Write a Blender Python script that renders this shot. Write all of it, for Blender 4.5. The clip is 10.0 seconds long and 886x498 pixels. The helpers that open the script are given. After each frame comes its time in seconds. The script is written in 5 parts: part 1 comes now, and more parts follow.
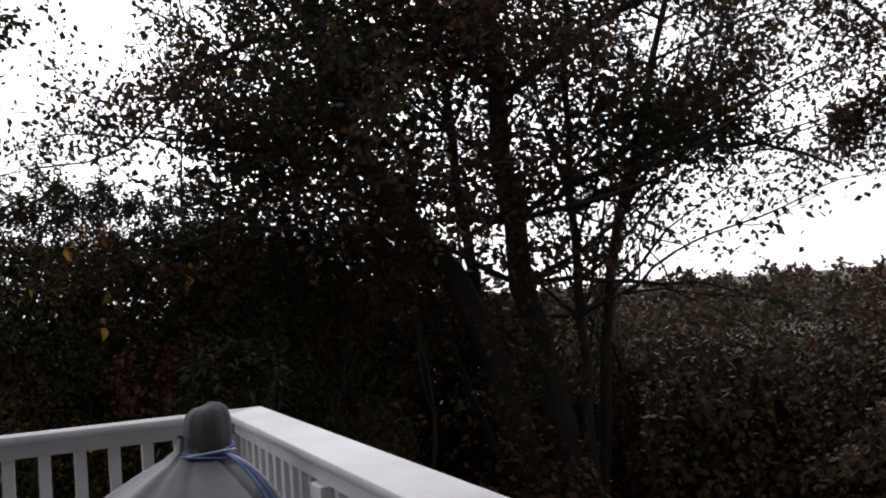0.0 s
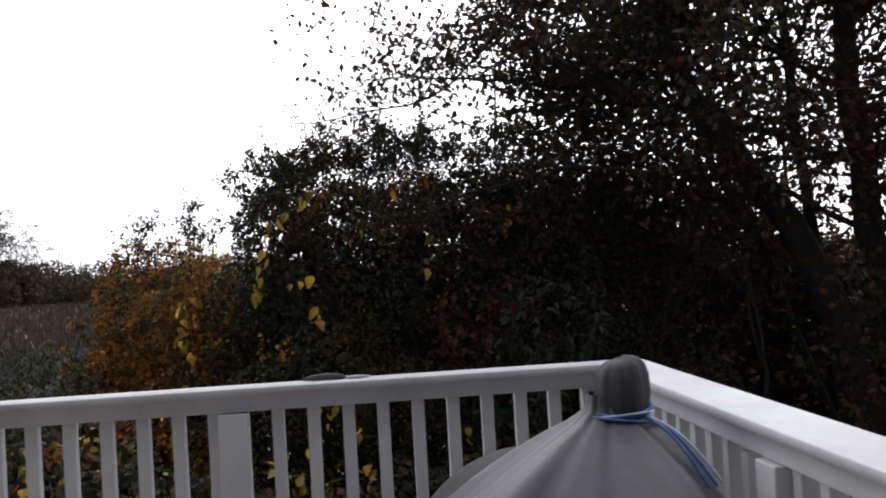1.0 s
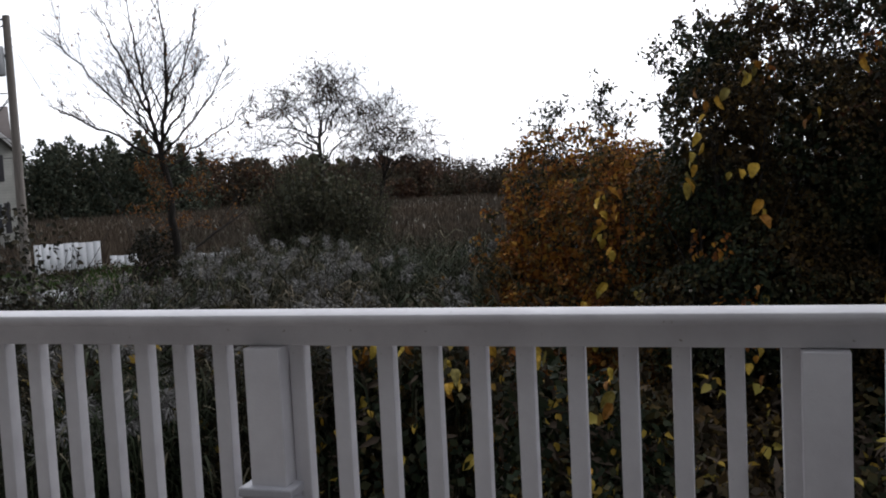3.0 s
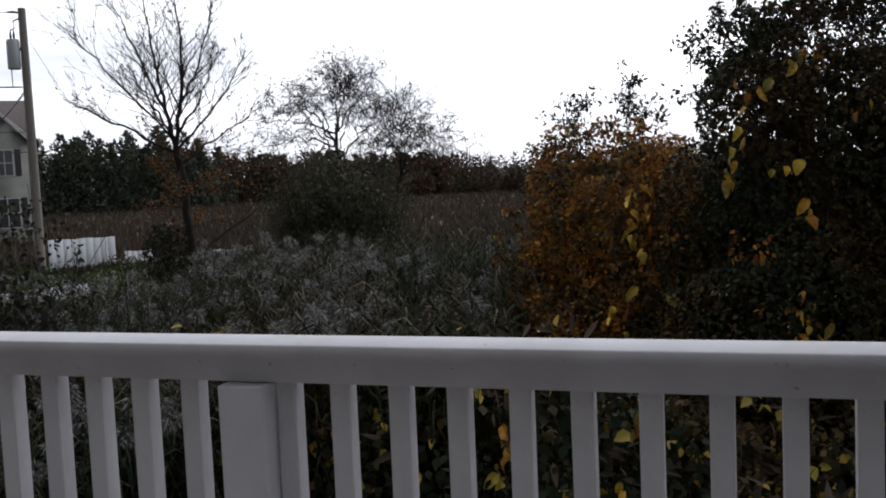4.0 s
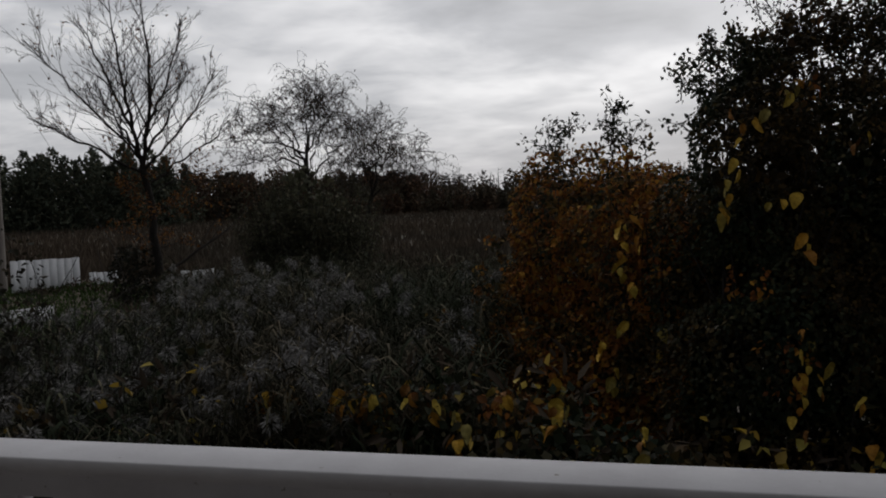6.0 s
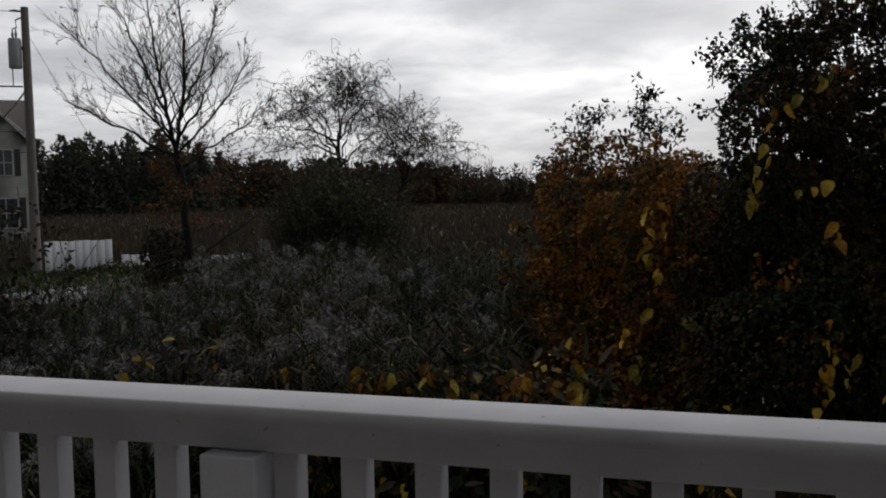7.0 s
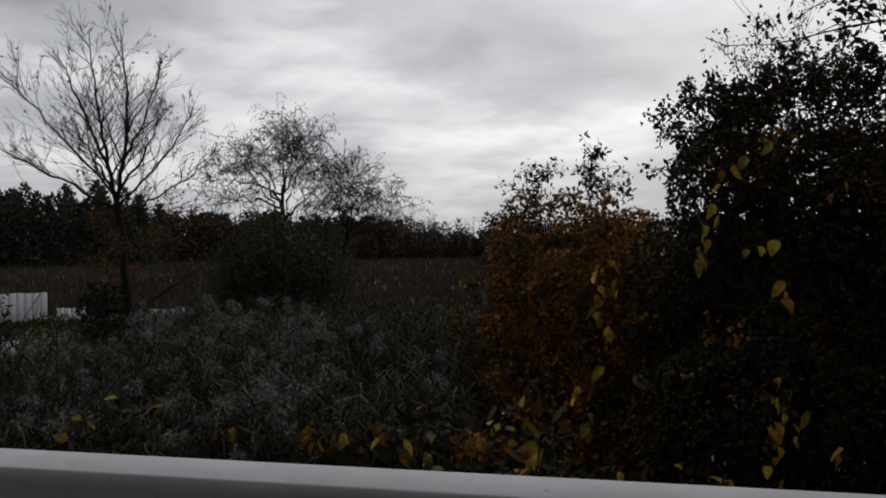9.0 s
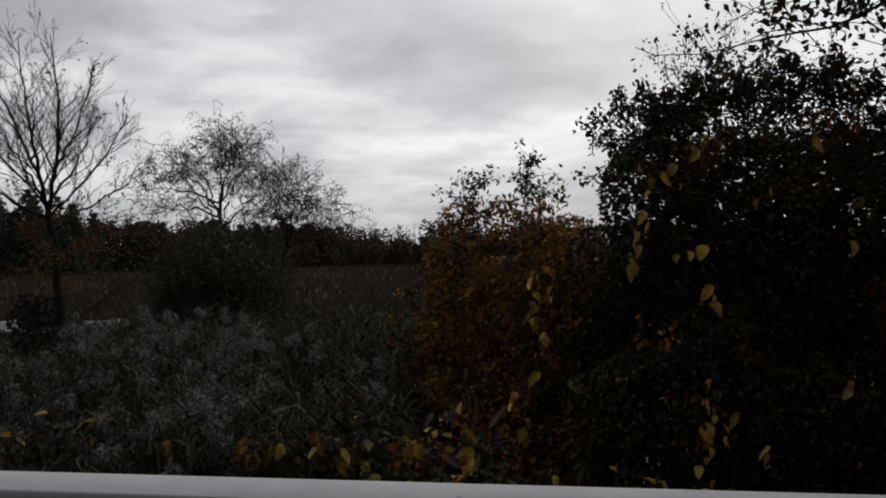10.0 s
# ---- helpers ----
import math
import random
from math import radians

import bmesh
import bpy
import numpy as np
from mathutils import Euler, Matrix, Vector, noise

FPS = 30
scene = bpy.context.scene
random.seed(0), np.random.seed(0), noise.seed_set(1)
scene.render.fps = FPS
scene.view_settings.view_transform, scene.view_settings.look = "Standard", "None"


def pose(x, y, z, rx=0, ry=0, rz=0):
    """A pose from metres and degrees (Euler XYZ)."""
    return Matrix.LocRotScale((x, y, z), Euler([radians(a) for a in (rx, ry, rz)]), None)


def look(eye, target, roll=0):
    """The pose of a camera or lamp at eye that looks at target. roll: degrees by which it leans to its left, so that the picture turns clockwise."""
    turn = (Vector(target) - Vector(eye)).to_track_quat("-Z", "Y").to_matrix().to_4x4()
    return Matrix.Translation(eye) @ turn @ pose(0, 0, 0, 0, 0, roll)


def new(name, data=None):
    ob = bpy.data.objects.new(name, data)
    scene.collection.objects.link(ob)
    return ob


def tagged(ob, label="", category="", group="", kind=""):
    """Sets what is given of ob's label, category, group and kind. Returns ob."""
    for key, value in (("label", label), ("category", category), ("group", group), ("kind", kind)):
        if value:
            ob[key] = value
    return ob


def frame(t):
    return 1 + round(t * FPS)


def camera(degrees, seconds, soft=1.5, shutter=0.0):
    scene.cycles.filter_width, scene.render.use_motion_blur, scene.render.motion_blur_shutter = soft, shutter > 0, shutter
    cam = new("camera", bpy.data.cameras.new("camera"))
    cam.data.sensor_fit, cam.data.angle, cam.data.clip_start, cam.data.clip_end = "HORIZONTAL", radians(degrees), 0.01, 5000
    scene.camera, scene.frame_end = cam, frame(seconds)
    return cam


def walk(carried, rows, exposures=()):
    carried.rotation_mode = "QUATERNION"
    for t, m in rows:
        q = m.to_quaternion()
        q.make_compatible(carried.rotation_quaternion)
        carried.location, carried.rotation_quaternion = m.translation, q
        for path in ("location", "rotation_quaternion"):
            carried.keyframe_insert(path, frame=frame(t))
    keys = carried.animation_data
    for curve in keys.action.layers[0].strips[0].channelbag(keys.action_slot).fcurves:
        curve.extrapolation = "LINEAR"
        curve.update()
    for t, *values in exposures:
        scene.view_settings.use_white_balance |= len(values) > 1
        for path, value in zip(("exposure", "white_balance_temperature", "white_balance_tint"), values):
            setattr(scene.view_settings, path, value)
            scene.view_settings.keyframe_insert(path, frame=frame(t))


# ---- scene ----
cam = camera(50.1, 10.0, 1.9, 0.12)
PATH = [
    (0, (1.844, -3.374, 1.359), (2.626, -1.536, 1.46), -4.2),
    (0.5, (1.736, -3.18, 1.391), (2.296, -1.263, 1.512), -4.9),
    (1, (1.639, -2.924, 1.364), (1.834, -0.934, 1.389), -3.2),
    (1.2, (1.553, -2.88, 1.362), (1.708, -0.886, 1.369), -3.4),
    (1.5, (1.483, -2.763, 1.352), (1.495, -0.764, 1.282), -2.8),
    (1.9, (1.385, -2.44, 1.308), (0.886, -0.506, 1.206), -3.2),
    (2, (1.354, -2.365, 1.303), (0.766, -0.455, 1.24), -2.9),
    (2.5, (1.236, -2.157, 1.31), (0.614, -0.256, 1.288), -2.0),
    (2.7, (1.162, -2.077, 1.314), (0.595, -0.163, 1.196), -3.1),
    (3.8, (0.98, -1.55, 1.278), (0.32, 0.329, 1.097), -1.2),
    (4, (0.922, -1.475, 1.297), (0.303, 0.421, 1.14), -2.5),
    (4.5, (0.857, -1.288, 1.317), (0.184, 0.595, 1.263), -2.1),
    (5, (0.818, -1.133, 1.35), (0.087, 0.728, 1.383), -1.2),
    (5.5, (0.772, -1.104, 1.366), (0.169, 0.802, 1.43), -2.8),
    (5.7, (0.712, -1.236, 1.418), (0.15, 0.68, 1.314), -2.5),
    (6.8, (0.719, -1.145, 1.314), (0.137, 0.763, 1.176), -1.1),
    (7, (0.753, -1.164, 1.315), (0.137, 0.734, 1.179), -1.1),
    (7.5, (0.735, -1.174, 1.327), (0.199, 0.752, 1.258), -1.7),
    (8, (0.68, -1.151, 1.32), (0.182, 0.785, 1.272), -1.2),
    (8.5, (0.665, -1.184, 1.326), (0.139, 0.745, 1.286), -1.1),
    (9, (0.672, -1.153, 1.33), (0.173, 0.784, 1.307), -0.6),
    (9.5, (0.663, -1.146, 1.331), (0.166, 0.791, 1.309), -1.0),
    (10, (0.717, -1.181, 1.34), (0.339, 0.783, 1.329), -1.2),
]
EXPOSURES = [(0.0, 0.95, 6450, 12), (1.0, 1.15, 6350, 12), (2.0, 1.2, 6250, 12), (2.7, 0.95, 6250, 12), (3.8, 0.6, 6200, 12), (4.5, 0.2, 6200, 12), (5.0, -0.35, 6400, 11),
             (5.5, -0.65, 6500, 11), (5.7, -0.7, 6500, 11), (6.8, -0.45, 6500, 11), (7.5, -0.35, 6500, 11), (8.0, -0.58, 6500, 11), (10.0, -0.62, 6500, 11)]
walk(cam, [(t, look(e, g, r)) for t, e, g, r in PATH], EXPOSURES)

# ---- sky and sun: overcast, the sun behind the cloud ahead ----
SUN_AZ, SUN_EL = radians(12), radians(32)
SUN_DIR = Vector((math.sin(SUN_AZ) * math.cos(SUN_EL), math.cos(SUN_AZ) * math.cos(SUN_EL), math.sin(SUN_EL)))


def links(tree, *pairs):
    for a, b in pairs:
        tree.links.new(a, b)


def node(tree, kind, **values):
    n = tree.nodes.new(kind)
    for key, value in values.items():
        n.inputs[key].default_value = value
    return n


def maths(tree, op, a, b=None):
    n = tree.nodes.new("ShaderNodeMath")
    n.operation = op
    for i, v in enumerate((a, b)):
        if v is None:
            continue
        if isinstance(v, (int, float)):
            n.inputs[i].default_value = v
        else:
            tree.links.new(v, n.inputs[i])
    return n.outputs[0]


def ramp(tree, fac, stops, interpolation="LINEAR"):
    n = tree.nodes.new("ShaderNodeValToRGB")
    n.color_ramp.interpolation = interpolation
    el = n.color_ramp.elements
    while len(el) < len(stops):
        el.new(0.5)
    for e, (p, c) in zip(el, stops):
        e.position, e.color = p, (*(c if isinstance(c, tuple) else (c, c, c)), 1)
    tree.links.new(fac, n.inputs["Fac"])
    return n.outputs["Color"]


def mix(tree, fac, a, b, blend="MIX"):
    n = tree.nodes.new("ShaderNodeMix")
    n.data_type, n.blend_type = "RGBA", blend
    for sock, v in ((n.inputs["Factor"], fac), (n.inputs[6], a), (n.inputs[7], b)):
        if isinstance(v, (int, float)):
            sock.default_value = v
        elif isinstance(v, tuple):
            sock.default_value = (*v, 1)
        else:
            tree.links.new(v, sock)
    return n.outputs[2]


def make_world():
    world = bpy.data.worlds.new("overcast_sky")
    world.use_nodes = True
    t = world.node_tree
    t.nodes.clear()
    out, bg = t.nodes.new("ShaderNodeOutputWorld"), t.nodes.new("ShaderNodeBackground")
    sky = t.nodes.new("ShaderNodeTexSky")
    sky.sky_type, sky.sun_disc, sky.sun_elevation, sky.sun_rotation = "NISHITA", False, SUN_EL, SUN_AZ
    co = t.nodes.new("ShaderNodeTexCoord")
    sep = t.nodes.new("ShaderNodeSeparateXYZ")
    links(t, (co.outputs["Generated"], sep.inputs[0]))
    up = maths(t, "ADD", maths(t, "MAXIMUM", sep.outputs["Z"], 0.0), 0.16)
    comb = t.nodes.new("ShaderNodeCombineXYZ")
    links(t, (maths(t, "DIVIDE", sep.outputs["X"], up), comb.inputs[0]), (maths(t, "DIVIDE", sep.outputs["Y"], up), comb.inputs[1]))
    big = node(t, "ShaderNodeTexNoise", Scale=0.85, Detail=5.0, Roughness=0.5, Distortion=0.25)
    fine = node(t, "ShaderNodeTexNoise", Scale=2.6, Detail=5.0, Roughness=0.55, Distortion=0.3)
    links(t, (comb.outputs[0], big.inputs["Vector"]), (comb.outputs[0], fine.inputs["Vector"]))
    clouds = mix(t, 0.32, big.outputs["Color"], fine.outputs["Color"])
    lum = t.nodes.new("ShaderNodeRGBToBW")
    links(t, (clouds, lum.inputs[0]))
    cover = ramp(t, lum.outputs[0], [(0.36, (0.30, 0.311, 0.332)), (0.49, (0.585, 0.597, 0.625)), (0.60, (1.03, 1.03, 1.04))])
    # thinner cloud where the sun stands behind it
    dot = t.nodes.new("ShaderNodeVectorMath")
    dot.operation = "DOT_PRODUCT"
    links(t, (co.outputs["Generated"], dot.inputs[0]))
    dot.inputs[1].default_value = SUN_DIR
    side = ramp(t, maths(t, "ADD", maths(t, "MULTIPLY", dot.outputs["Value"], 0.5), 0.5), [(0.0, 0.12), (0.45, 0.26), (0.80, 0.96), (1.0, 1.0)])
    glow = maths(t, "POWER", maths(t, "MAXIMUM", dot.outputs["Value"], 0.0), 9.0)
    lit = mix(t, 1.0, cover, side, "MULTIPLY")
    lit = mix(t, maths(t, "MULTIPLY", glow, 0.55), lit, (1.75, 1.73, 1.72))
    haze = ramp(t, sep.outputs["Z"], [(0.0, 0.55), (0.10, 0.0)])
    lit = mix(t, haze, lit, (0.56, 0.565, 0.60))
    dim = mix(t, 1.0, sky.outputs[0], (0.08, 0.08, 0.08), "MULTIPLY")
    links(t, (mix(t, 0.95, dim, lit), bg.inputs["Color"]), (bg.outputs[0], out.inputs[0]))
    bg.inputs["Strength"].default_value = 1.30
    scene.world = world


make_world()
sun_data = bpy.data.lights.new("sun", "SUN")
sun_data.energy, sun_data.angle, sun_data.color = 0.5, radians(60), (1.0, 0.97, 0.93)
sun = new("sun", sun_data)
sun.matrix_world = look(SUN_DIR * 60, (0, 0, 0))


# ---- materials ----
def material(name, rough=0.7):
    m = bpy.data.materials.new(name)
    m.use_nodes = True
    t = m.node_tree
    b = t.nodes["Principled BSDF"]
    b.inputs["Roughness"].default_value = rough
    return m, t, b


def coords(t, scale=(1, 1, 1), space="Object"):
    co, mp = t.nodes.new("ShaderNodeTexCoord"), t.nodes.new("ShaderNodeMapping")
    mp.inputs["Scale"].default_value = scale
    links(t, (co.outputs[space], mp.inputs["Vector"]))
    return mp.outputs["Vector"]


def noise_of(t, vec, scale, detail=4.0, rough=0.55):
    n = node(t, "ShaderNodeTexNoise", Scale=scale, Detail=detail, Roughness=rough)
    links(t, (vec, n.inputs["Vector"]))
    return n.outputs["Fac"]


def bump(t, b, height, strength, distance):
    n = node(t, "ShaderNodeBump", Strength=strength, Distance=distance)
    links(t, (height, n.inputs["Height"]), (n.outputs[0], b.inputs["Normal"]))


def plain(name, stops, scale, rough=0.7, bumps=0.3, depth=0.004, stretch=(1, 1, 1), metallic=0.0, spec=0.5):
    """Two scales of noise through a ramp, with relief."""
    m, t, b = material(name, rough)
    v = coords(t, stretch)
    a, c = noise_of(t, v, scale), noise_of(t, v, scale * 7.3, 5.0, 0.6)
    f = maths(t, "ADD", maths(t, "MULTIPLY", a, 0.6), maths(t, "MULTIPLY", c, 0.4))
    links(t, (ramp(t, f, stops), b.inputs["Base Color"]))
    b.inputs["Metallic"].default_value = metallic
    b.inputs["Specular IOR Level"].default_value = spec
    bump(t, b, c, bumps, depth)
    return m


def leafy(name, stops, rough=0.55, through_light=0.25, spec=0.15, patch=None, patch_scale=1.1):
    """Each leaf takes its own colour; light passes through it."""
    m, t, b = material(name, rough)
    geo = t.nodes.new("ShaderNodeNewGeometry")
    col = ramp(t, geo.outputs["Random Per Island"], stops)
    v = coords(t)
    if patch:
        other = ramp(t, geo.outputs["Random Per Island"], patch)
        col = mix(t, ramp(t, noise_of(t, v, patch_scale, 3.0), [(0.44, 0.0), (0.56, 1.0)]), col, other)
    col = mix(t, 0.35, col, ramp(t, noise_of(t, v, 1.3), [(0.3, 0.5), (0.7, 1.3)]), "MULTIPLY")
    links(t, (col, b.inputs["Base Color"]))
    b.inputs["Specular IOR Level"].default_value = spec
    tr, mx = t.nodes.new("ShaderNodeBsdfTranslucent"), t.nodes.new("ShaderNodeMixShader")
    mx.inputs[0].default_value = through_light
    out = t.nodes["Material Output"]
    links(t, (col, tr.inputs["Color"]), (b.outputs[0], mx.inputs[1]), (tr.outputs[0], mx.inputs[2]), (mx.outputs[0], out.inputs["Surface"]))
    return m


def paint(name):
    """White exterior paint on wood: brush grain, grime and small chips."""
    m, t, b = material(name, 0.55)
    v = coords(t)
    grime = noise_of(t, v, 3.0, 6.0, 0.65)
    info = t.nodes.new("ShaderNodeObjectInfo")
    base = ramp(t, grime, [(0.3, (0.53, 0.515, 0.535)), (0.55, (0.65, 0.64, 0.66)), (0.75, (0.72, 0.715, 0.73))])
    base = mix(t, 1.0, base, ramp(t, info.outputs["Random"], [(0.0, 0.93), (1.0, 1.0)]), "MULTIPLY")
    specks = noise_of(t, v, 55.0, 2.0, 0.5)
    base = mix(t, ramp(t, specks, [(0.74, 0.0), (0.78, 0.7)]), base, (0.22, 0.19, 0.16))
    links(t, (base, b.inputs["Base Color"]))
    grain = noise_of(t, coords(t, (14, 14, 14)), 9.0, 4.0, 0.6)
    bump(t, b, grain, 0.25, 0.002)
    return m


def lapped():
    """Grey-green lap siding: a shadow line painted into the colour every 18 cm, weathered."""
    m, t, b = material("lap_siding", 0.75)
    v = coords(t)
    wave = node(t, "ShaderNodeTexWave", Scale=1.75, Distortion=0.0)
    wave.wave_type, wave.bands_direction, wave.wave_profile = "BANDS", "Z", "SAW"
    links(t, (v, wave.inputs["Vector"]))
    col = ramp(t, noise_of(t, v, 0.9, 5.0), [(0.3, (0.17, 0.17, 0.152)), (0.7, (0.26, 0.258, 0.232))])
    # shade under each lap, darkened in the base colour
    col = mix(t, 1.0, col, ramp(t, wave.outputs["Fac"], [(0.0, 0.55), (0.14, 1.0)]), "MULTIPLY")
    links(t, (col, b.inputs["Base Color"]))
    bump(t, b, wave.outputs["Fac"], 0.6, 0.02)
    return m


PAINT = paint("white_paint")
BOX_PAINT = plain("grey_box_paint", [(0.35, (0.36, 0.36, 0.39)), (0.65, (0.46, 0.46, 0.49))], 5.0, 0.5, 0.1, 0.001)
DECK_WOOD = plain("deck_wood", [(0.3, (0.16, 0.14, 0.13)), (0.7, (0.30, 0.27, 0.25))], 4.0, 0.8, 0.4, 0.003, (1, 12, 12))
SIDING = plain("house_siding", [(0.3, (0.34, 0.34, 0.32)), (0.7, (0.44, 0.44, 0.41))], 0.8, 0.7, 0.1, 0.002)
TARP = plain("grey_tarp", [(0.3, (0.034, 0.033, 0.042)), (0.7, (0.066, 0.065, 0.078))], 3.0, 0.55, 0.45, 0.005)
HOOD = plain("dark_hood_fabric", [(0.3, (0.036, 0.036, 0.041)), (0.7, (0.068, 0.068, 0.074))], 6.0, 0.8, 0.6, 0.004, (8, 8, 1))
CORD_BLUE = plain("blue_cord", [(0.35, (0.02, 0.05, 0.18)), (0.65, (0.08, 0.16, 0.42))], 40.0, 0.5, 0.3, 0.001)
CORD_PALE = plain("pale_cord", [(0.35, (0.35, 0.38, 0.45)), (0.65, (0.55, 0.58, 0.62))], 60.0, 0.5, 0.3, 0.001)
BARK = plain("bark", [(0.3, (0.012, 0.011, 0.010)), (0.7, (0.042, 0.036, 0.032))], 6.0, 0.95, 0.8, 0.02, (3, 3, 0.6), spec=0.15)
TWIG = plain("twig_bark", [(0.3, (0.022, 0.019, 0.018)), (0.7, (0.055, 0.048, 0.043))], 8.0, 0.95, 0.4, 0.004, spec=0.1)
POLE_WOOD = plain("pole_wood", [(0.3, (0.12, 0.105, 0.095)), (0.7, (0.24, 0.215, 0.19))], 3.0, 0.85, 0.5, 0.01, (8, 8, 0.6))
STEEL = plain("grey_steel", [(0.3, (0.30, 0.31, 0.32)), (0.7, (0.42, 0.43, 0.44))], 2.0, 0.45, 0.1, 0.002, metallic=0.2)
DARK_METAL = plain("dark_metal", [(0.3, (0.03, 0.03, 0.033)), (0.7, (0.07, 0.07, 0.075))], 5.0, 0.5, 0.2, 0.002)
HOUSE_SIDING = lapped()
ROOF = plain("roof_shingle", [(0.3, (0.055, 0.045, 0.042)), (0.7, (0.11, 0.09, 0.085))], 5.0, 0.9, 0.6, 0.02, (1, 1, 5))
SHUTTER = plain("shutter_paint", [(0.3, (0.02, 0.02, 0.024)), (0.7, (0.045, 0.042, 0.045))], 3.0, 0.6, 0.1, 0.003)
TRIM = plain("trim_paint", [(0.3, (0.40, 0.40, 0.39)), (0.7, (0.55, 0.55, 0.54))], 2.0, 0.6, 0.1, 0.002)
WHITE_PANEL = plain("white_panel", [(0.3, (0.60, 0.61, 0.63)), (0.7, (0.80, 0.81, 0.83))], 1.2, 0.6, 0.2, 0.01)
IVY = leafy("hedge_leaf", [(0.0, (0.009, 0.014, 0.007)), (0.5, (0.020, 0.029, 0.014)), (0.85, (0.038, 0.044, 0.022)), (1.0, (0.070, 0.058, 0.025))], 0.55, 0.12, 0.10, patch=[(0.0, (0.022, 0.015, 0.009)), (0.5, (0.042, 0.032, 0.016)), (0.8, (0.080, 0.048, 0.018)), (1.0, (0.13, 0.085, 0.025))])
ORANGE = leafy("autumn_leaf", [(0.0, (0.07, 0.035, 0.015)), (0.35, (0.22, 0.075, 0.020)), (0.65, (0.36, 0.145, 0.028)), (0.88, (0.48, 0.25, 0.04)), (1.0, (0.17, 0.14, 0.05))], 0.6, 0.32, 0.1, patch=[(0.0, (0.014, 0.018, 0.010)), (0.5, (0.040, 0.042, 0.022)), (0.8, (0.10, 0.060, 0.025)), (1.0, (0.20, 0.13, 0.04))], patch_scale=2.6)
YELLOW = leafy("yellow_leaf", [(0.0, (0.42, 0.27, 0.045)), (0.5, (0.52, 0.36, 0.06)), (0.85, (0.44, 0.38, 0.09)), (1.0, (0.36, 0.20, 0.05))], through_light=0.3)
RED_LEAF = leafy("red_leaf", [(0.0, (0.030, 0.012, 0.009)), (0.6, (0.075, 0.022, 0.015)), (1.0, (0.12, 0.045, 0.022))])
GREEN_LEAF = leafy("green_leaf", [(0.0, (0.016, 0.022, 0.014)), (0.7, (0.034, 0.044, 0.028)), (1.0, (0.075, 0.085, 0.045))])
CONCRETE = plain("concrete", [(0.3, (0.22, 0.22, 0.23)), (0.7, (0.34, 0.34, 0.35))], 1.0, 0.9, 0.3, 0.01)


def big_leaf():
    """Large vine leaf, from yellow-green to orange-brown, blotched."""
    m, t, b = material("large_yellow_leaf", 0.6)
    info = t.nodes.new("ShaderNodeObjectInfo")
    col = ramp(t, info.outputs["Random"], [(0.0, (0.24, 0.20, 0.06)), (0.25, (0.46, 0.34, 0.055)), (0.6, (0.56, 0.34, 0.04)), (0.85, (0.42, 0.19, 0.025)), (1.0, (0.20, 0.09, 0.025))])
    v = coords(t)
    col = mix(t, 0.8, col, ramp(t, noise_of(t, v, 28.0), [(0.3, 0.45), (0.6, 1.1)]), "MULTIPLY")
    links(t, (col, b.inputs["Base Color"]))
    b.inputs["Specular IOR Level"].default_value = 0.2
    return m


YELLOW_LEAF = big_leaf()
MAPLE = leafy("tree_leaf", [(0.0, (0.014, 0.016, 0.009)), (0.5, (0.030, 0.030, 0.016)), (0.8, (0.058, 0.038, 0.018)), (1.0, (0.085, 0.062, 0.024))], 0.6, 0.32, 0.12, patch=[(0.0, (0.018, 0.016, 0.009)), (0.6, (0.055, 0.030, 0.017)), (1.0, (0.10, 0.040, 0.020))], patch_scale=0.6)
RUST_LEAF = leafy("rust_leaf", [(0.0, (0.05, 0.025, 0.014)), (0.6, (0.15, 0.065, 0.022)), (1.0, (0.24, 0.12, 0.03))], 0.6, 0.25)
SCRUB = leafy("scrub_leaf", [(0.0, (0.018, 0.016, 0.010)), (0.5, (0.045, 0.030, 0.017)), (0.85, (0.085, 0.042, 0.018)), (1.0, (0.04, 0.05, 0.018))], through_light=0.12)
REED = leafy("reed_blade", [(0.0, (0.010, 0.014, 0.008)), (0.5, (0.024, 0.031, 0.017)), (0.90, (0.046, 0.052, 0.033)), (1.0, (0.17, 0.15, 0.105))], 0.8, 0.10, 0.03, patch=[(0.0, (0.014, 0.014, 0.009)), (0.6, (0.034, 0.031, 0.021)), (1.0, (0.13, 0.108, 0.075))], patch_scale=0.5)
PLUME = leafy("reed_plume", [(0.0, (0.11, 0.107, 0.105)), (0.6, (0.20, 0.195, 0.19)), (1.0, (0.31, 0.30, 0.29))], 0.9, 0.12, 0.03)
BRUSH = leafy("brush_leaf", [(0.0, (0.012, 0.014, 0.009)), (0.6, (0.028, 0.026, 0.018)), (1.0, (0.06, 0.05, 0.03))], 0.7, 0.15)
CONIFER = leafy("conifer_needles", [(0.0, (0.040, 0.050, 0.036)), (0.7, (0.068, 0.078, 0.054)), (1.0, (0.105, 0.10, 0.065))], 0.8, 0.15)
RUST_WOOD = leafy("rusty_foliage", [(0.0, (0.050, 0.033, 0.026)), (0.6, (0.10, 0.058, 0.040)), (1.0, (0.15, 0.085, 0.045))], 0.8, 0.1, patch=[(0.0, (0.045, 0.040, 0.030)), (1.0, (0.10, 0.085, 0.055))], patch_scale=0.12)
# pale grey leaf colour carries the haze of distance; no mist is modelled
FAR_WOOD = leafy("far_hazed_foliage", [(0.0, (0.055, 0.055, 0.055)), (0.7, (0.10, 0.095, 0.09)), (1.0, (0.14, 0.12, 0.10))], 0.9, 0.1)
